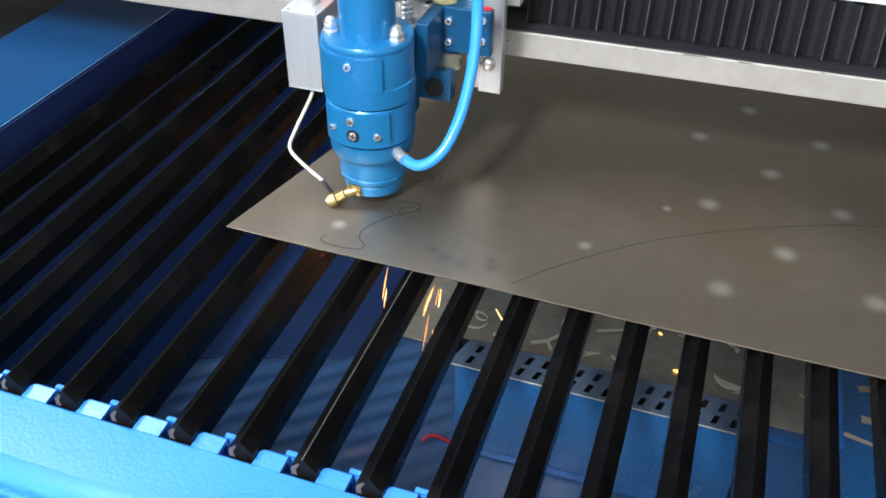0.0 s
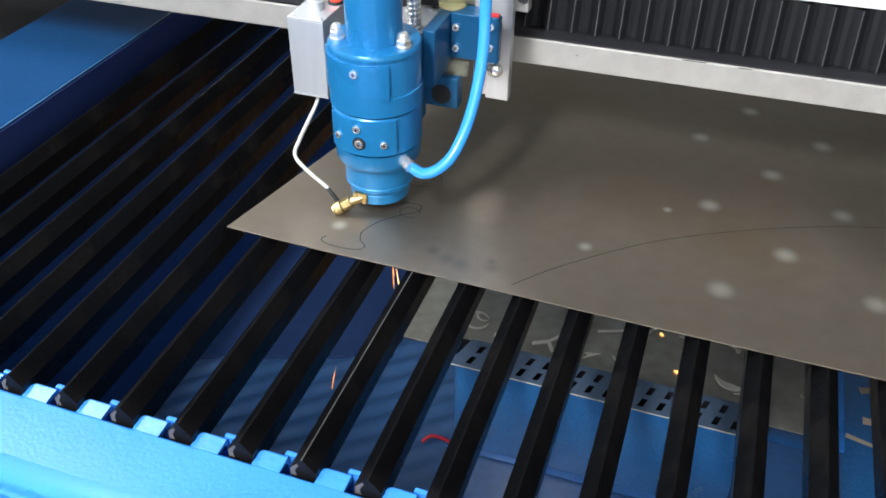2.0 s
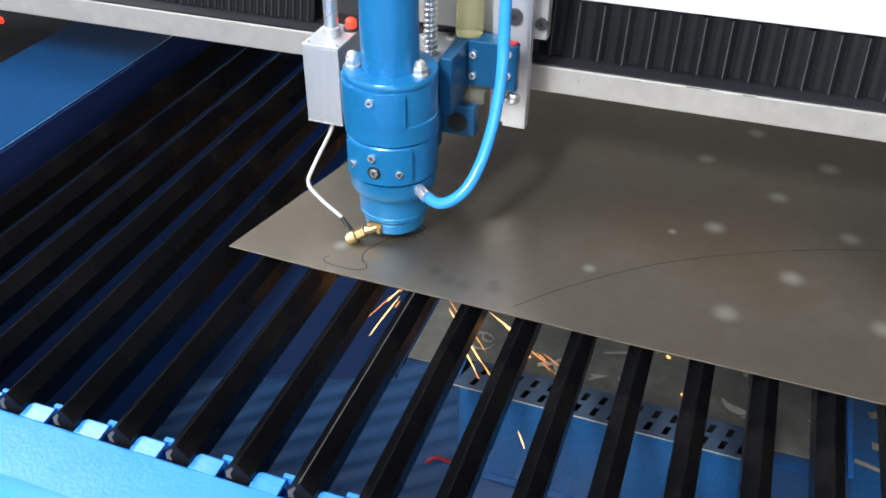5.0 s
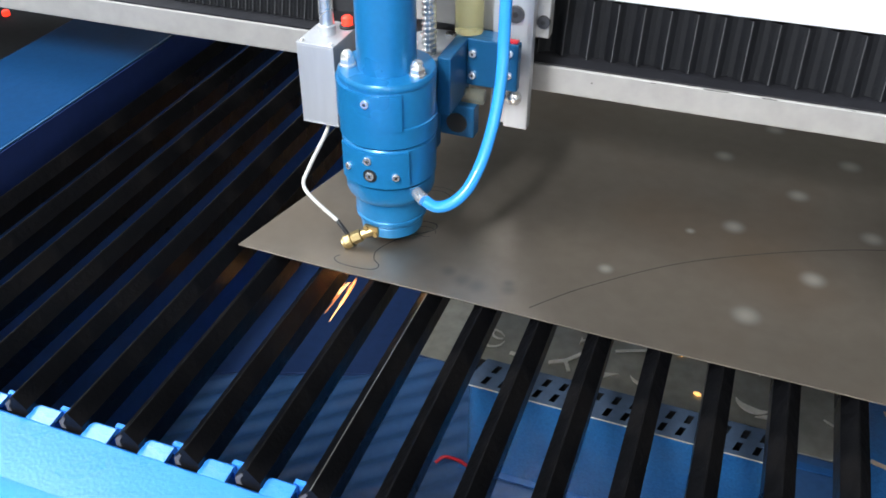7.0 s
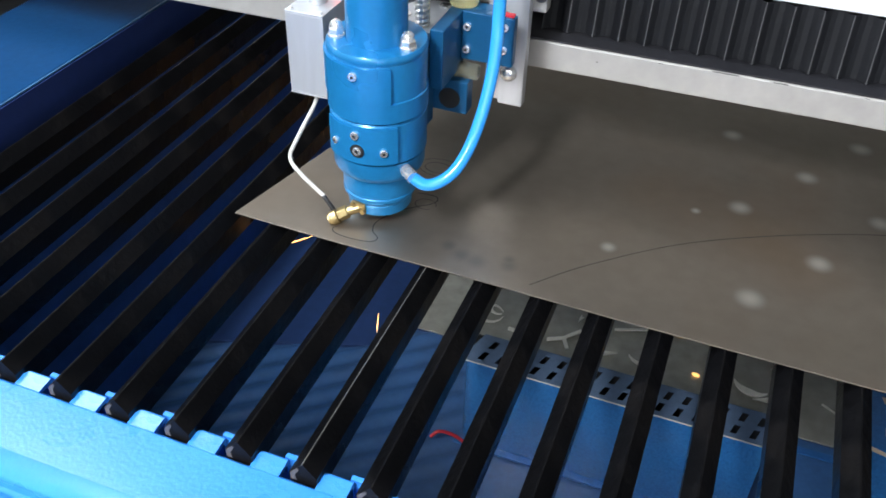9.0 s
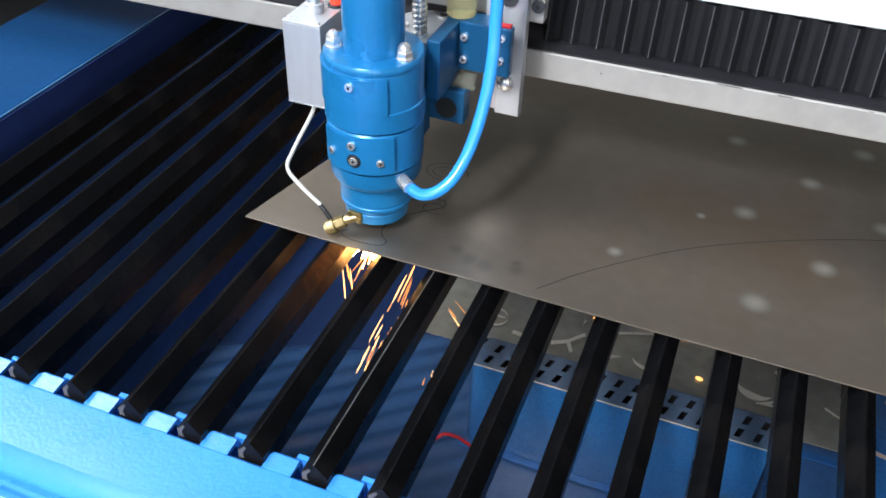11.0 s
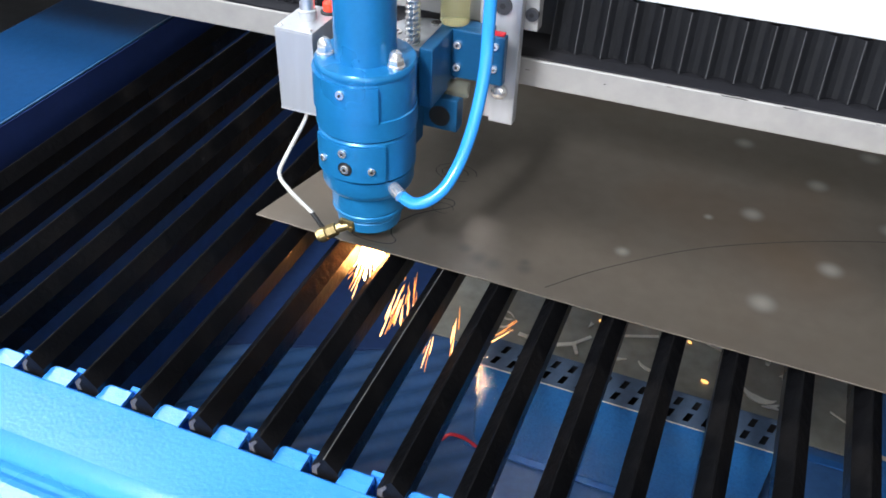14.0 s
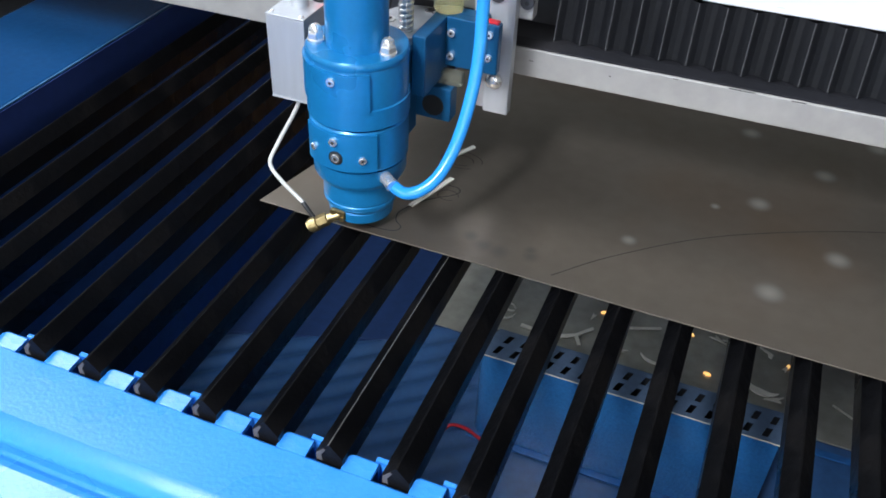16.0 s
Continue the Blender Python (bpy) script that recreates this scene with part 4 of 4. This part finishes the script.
FIFTH_FANS = [(9.5, -0.6, -1.21, -1.26, -2.43, 0.21, 6), (9.5, 0.22, -1.32, 0.3, -1.96, 0.07, 3), (9.5, -2.09, -3.28, -2.24, -3.67, 0.07, 1), (10, 0.64, -1.1, 0.21, -2.29, 0.17, 4),
    (10, 0.6, -1.04, 0.77, -1.48, 0.02, 1), (10, 1.41, -1.4, 1.7, -2.17, 0.07, 2), (10, 1.14, -2.77, 0.82, -4.47, 0.08, 3), (10.5, 0.62, -1.04, 0.07, -2.84, 0.18, 9), (10.5,
    0.7, -1.02, 0.95, -1.72, 0.09, 3), (10.5, 1.49, -1.42, 1.86, -2.01, 0.05, 1), (10.5, 1.13, -2.7, 1.42, -3.46, 0.1, 2), (10.5, 1.68, -4.45, 1.62, -5.01, 0.05, 2), (11,
    -0.67, -1.06, -0.62, -1.62, 0.12, 4), (11, -0.13, -0.85, -0.19, -1.12, 0.14, 4), (11, 0.81, -0.79, -0.26, -3.94, 0.21, 19), (11, 1.46, -1.56, 1.93, -2.13, 0.07, 2), (11,
    1.27, -3, 1.17, -4.21, 0.18, 4)]
SIXTH_FANS = [(11.5, -0.67, -1.06, -0.62, -1.62, 0.12, 5), (11.5, -0.13, -0.85, -0.19, -1.12, 0.14, 5), (11.5, 0.81, -0.79, -0.26, -3.94, 0.21, 24), (11.5, 1.46, -1.56, 1.93, -2.13,
    0.07, 3), (11.5, 1.27, -3, 1.17, -4.21, 0.18, 5), (12, 0.64, -1.1, 0.21, -2.29, 0.17, 6), (12, 0.6, -1.04, 0.77, -1.48, 0.02, 2), (12, 1.41, -1.4, 1.7, -2.17, 0.07, 4),
    (12, 1.14, -2.77, 0.82, -4.47, 0.08, 5), (12.5, 0.62, -1.04, 0.07, -2.84, 0.18, 13), (12.5, 0.7, -1.02, 0.95, -1.72, 0.09, 5), (12.5, 1.49, -1.42, 1.86, -2.01, 0.05, 2),
    (12.5, 1.13, -2.7, 1.42, -3.46, 0.1, 4), (12.5, 1.68, -4.45, 1.62, -5.01, 0.05, 3)]
SEVENTH_FANS = [(13, 0.76, -0.75, 0.38, -2.19, 0.19, 18), (13, 0.04, -2.31, -0.11, -3.04, 0.08, 5), (13, 1.81, -0.99, 1.56, -2.02, 0.09, 4), (13, 1.1, -2.5, 1.02, -2.92, 0.06, 2), (13.5,
    -0.07, -0.8, -0.71, -2.19, 0.15, 12), (13.5, 0.84, -0.74, 0.46, -2.15, 0.22, 18), (13.5, 1.62, -0.97, 1.74, -1.24, 0.07, 3), (13.5, 1.13, -2.48, 0.91, -3.77, 0.08, 4),
    (14, -0.1, -0.78, -0.32, -1.2, 0.12, 6), (14, 0.83, -0.82, 0.57, -2.36, 0.19, 20), (14, 1.81, -1.31, 1.74, -2.55, 0.12, 6), (14, 1.26, -2.37, 1.18, -2.74, 0.06, 3), (14,
    3.02, -1.32, 2.86, -1.56, 0.09, 3)]
EIGHTH_FANS = [(14.5, -0.14, -0.8, -0, -1.17, 0.14, 8), (14.5, 1, -0.77, 1.35, -1.22, 0.09, 9), (14.5, 1.5, -1.57, 1.84, -2.17, 0.09, 6), (14.5, 3.04, -0.67, 3.18, -0.74, 0.04, 2),
    (14.5, -0.03, -3.37, -0.15, -3.74, 0.05, 2), (15, 0.06, -0.85, -0.01, -1.22, 0.14, 7), (15, 1.03, -0.65, 0.49, -2.38, 0.22, 22), (15, 1.48, -1.19, 1.99, -2.84, 0.23, 12),
    (15.5, 0.06, -0.91, 0.17, -1.36, 0.26, 14), (15.5, -0.86, -0.85, -1.14, -1.05, 0.12, 3), (15.5, -0.88, -1.23, -1.78, -2.22, 0.08, 3), (15.5, 0.96, -0.95, 0.61, -2.4,
    0.19, 16), (15.5, 1.61, -1.55, 1.98, -2.14, 0.07, 5), (15.5, 1.24, -2.83, 1.41, -3.86, 0.12, 6), (15.5, 2.58, -2.23, 2.74, -2.44, 0.06, 2)]
FANS = FIRST_FANS + SECOND_FANS + THIRD_FANS + FOURTH_FANS + FIFTH_FANS + SIXTH_FANS + SEVENTH_FANS + EIGHTH_FANS


def travel(t):
    ts = [r[0] for r in TRAVEL]
    return float(np.interp(t, ts, [r[1] for r in TRAVEL])), float(np.interp(t, ts, [r[2] for r in TRAVEL]))


def motions():
    walk(head, [(t, Matrix.Translation(HOME + Vector((U * x, U * y, 0)))) for t, x, y in TRAVEL])
    walk(gantry, [(t, Matrix.Translation(HOME + Vector((0, U * (y + float(np.interp(t, (0, 4, 7.5, 16), (-0.05, -0.09, -0.14, -0.14)))), 0))) @ pose(0, 0, 0, 0, 0, 1.6)) for t, x, y in TRAVEL])
    # the flame draws back into the closed drum of the head while the beam is off
    out = Matrix.Translation(at(HEAD_X, HEAD_Y, FLOOR - 4.0))

    def flicker(ob, spells, lean):
        lit = lambda t: any(t0 <= t <= t1 for t0, t1 in spells)
        times = {r[0] for r in TRAVEL} | {t for t0, t1 in spells for t in (t0, t1, max(t0 - 0.05, 0.0), t1 + 0.05)}
        rows = []
        for t in sorted(times):
            x, y = travel(t)
            deep = -0.06 - 0.1 * lean if lit(t) else 3.36
            rows.append((t, Matrix.Translation(at(HEAD_X + x + (0.06 + 0.05 * lean if lit(t) else 0.0), HEAD_Y + y - (0.10 if lit(t) else 0.0), RIDGE + deep)) @ pose(0, 0, 0, -10, lean * 22 if lit(t) else 0, 0)))
        walk(ob, rows)

    flicker(flame, ((0.0, 1.8), (2.3, 4.25), (4.9, 6.3), (6.9, 8.25), (9.6, 11.8), (12.2, 15.7)), 0)
    glow_place = Matrix.Translation(at(0, 0, DUCT_GLOW_Z))
    walk(glow_dots, [(0.0, out), (11.2, out), (11.3, glow_place), (15.75, glow_place), (15.85, out), (16.0, out)])
    flicker(burst, ((2.9, 3.15), (3.9, 4.1), (7.95, 8.05), (10.8, 11.7), (12.4, 12.6), (13.4, 13.6), (13.9, 14.1), (14.9, 15.65)), 1)
    for ob, x, y in ((flap, 4.74, 5.27), (flap2, 4.80, 7.08)):
        flat = Matrix.Translation(at(x, y, RIDGE - 0.06))
        up = Matrix.Translation(at(x, y, RIDGE + 0.07)) @ pose(0, 0, 0, 2, -14, 0)
        walk(ob, [(0.0, flat), (15.72, flat), (15.9, up), (16.0, up)])
    rng = random.Random(7)
    times = sorted({f[0] for f in FANS})
    flights = {k: [] for k in range(len(SPARKS))}
    half = 105                                  # two sets of sparks fly by turns, about an eighth of a second apart
    for t in times:
        for first, count, late, share in ((0, half, 0.0, 1.0), (half, len(SPARKS) - half, 4 / 30, 0.6), (0, half, 8 / 30, 0.6), (half, len(SPARKS) - half, 11 / 30, 0.6)):
            if t + late > 15.7:
                continue
            free = first
            for _, ax, az, bx, bz, wide, n in (f for f in FANS if f[0] == t):
                wide, n = (1.7 * wide, 1.5 * n) if t > 11 and n > 6 else (1.3 * wide, 1.35 * n)
                for j in range(max(1, round(n * share))):
                    if free < first + count:
                        flights[free].append((t + late, ax, az, bx, bz, wide))
                        free += 1
    for k, ob in enumerate(SPARKS):
        rest = Matrix.Translation(at(6 + 0.07 * k, 21 + 0.4 * (k % 9), FLOOR + 0.075))
        rows, last = [], -1.0
        for t, ax, az, bx, bz, wide in flights[k]:
            x, y = travel(t)
            deep = rng.uniform(-0.15, 0.15)
            side = rng.uniform(-1, 1) * wide
            source = Vector((HEAD_X + x + ax + 0.3 * side + rng.uniform(-0.15, 0.15) * wide, HEAD_Y + y + deep, RIDGE + az))
            target = Vector((HEAD_X + x + bx + side, HEAD_Y + y + deep, RIDGE + bz))
            way = target - source
            turn = way.to_track_quat("Z", "Y").to_matrix().to_4x4()
            f = rng.uniform(0.0, 0.9)
            fall = Vector((way.x / max(way.length, 0.3), 0, -0.4 + way.z / max(way.length, 0.3))) * 3.0
            here = Matrix.Translation(at(*(source + f * way))) @ turn
            before = Matrix.Translation(at(*(source - 0.08 * fall))) @ turn
            after = Matrix.Translation(at(*(source + f * way + 0.5 * fall))) @ turn
            keys = [(t - 3 / 30, rest), (t - 2 / 30, before), (t, here), (t + 2 / 30, after), (t + 3 / 30, rest)]
            if t == 0.0:
                keys = keys[2:]
            rows += [(a, m) for a, m in keys if a > last + 0.02 and a < 15.98]
            last = rows[-1][0]
        if not rows or rows[0][0] > 0:
            rows = [(0.0, rest)] + rows
        rows.append((16.0, rest))
        walk(ob, rows)


motions()
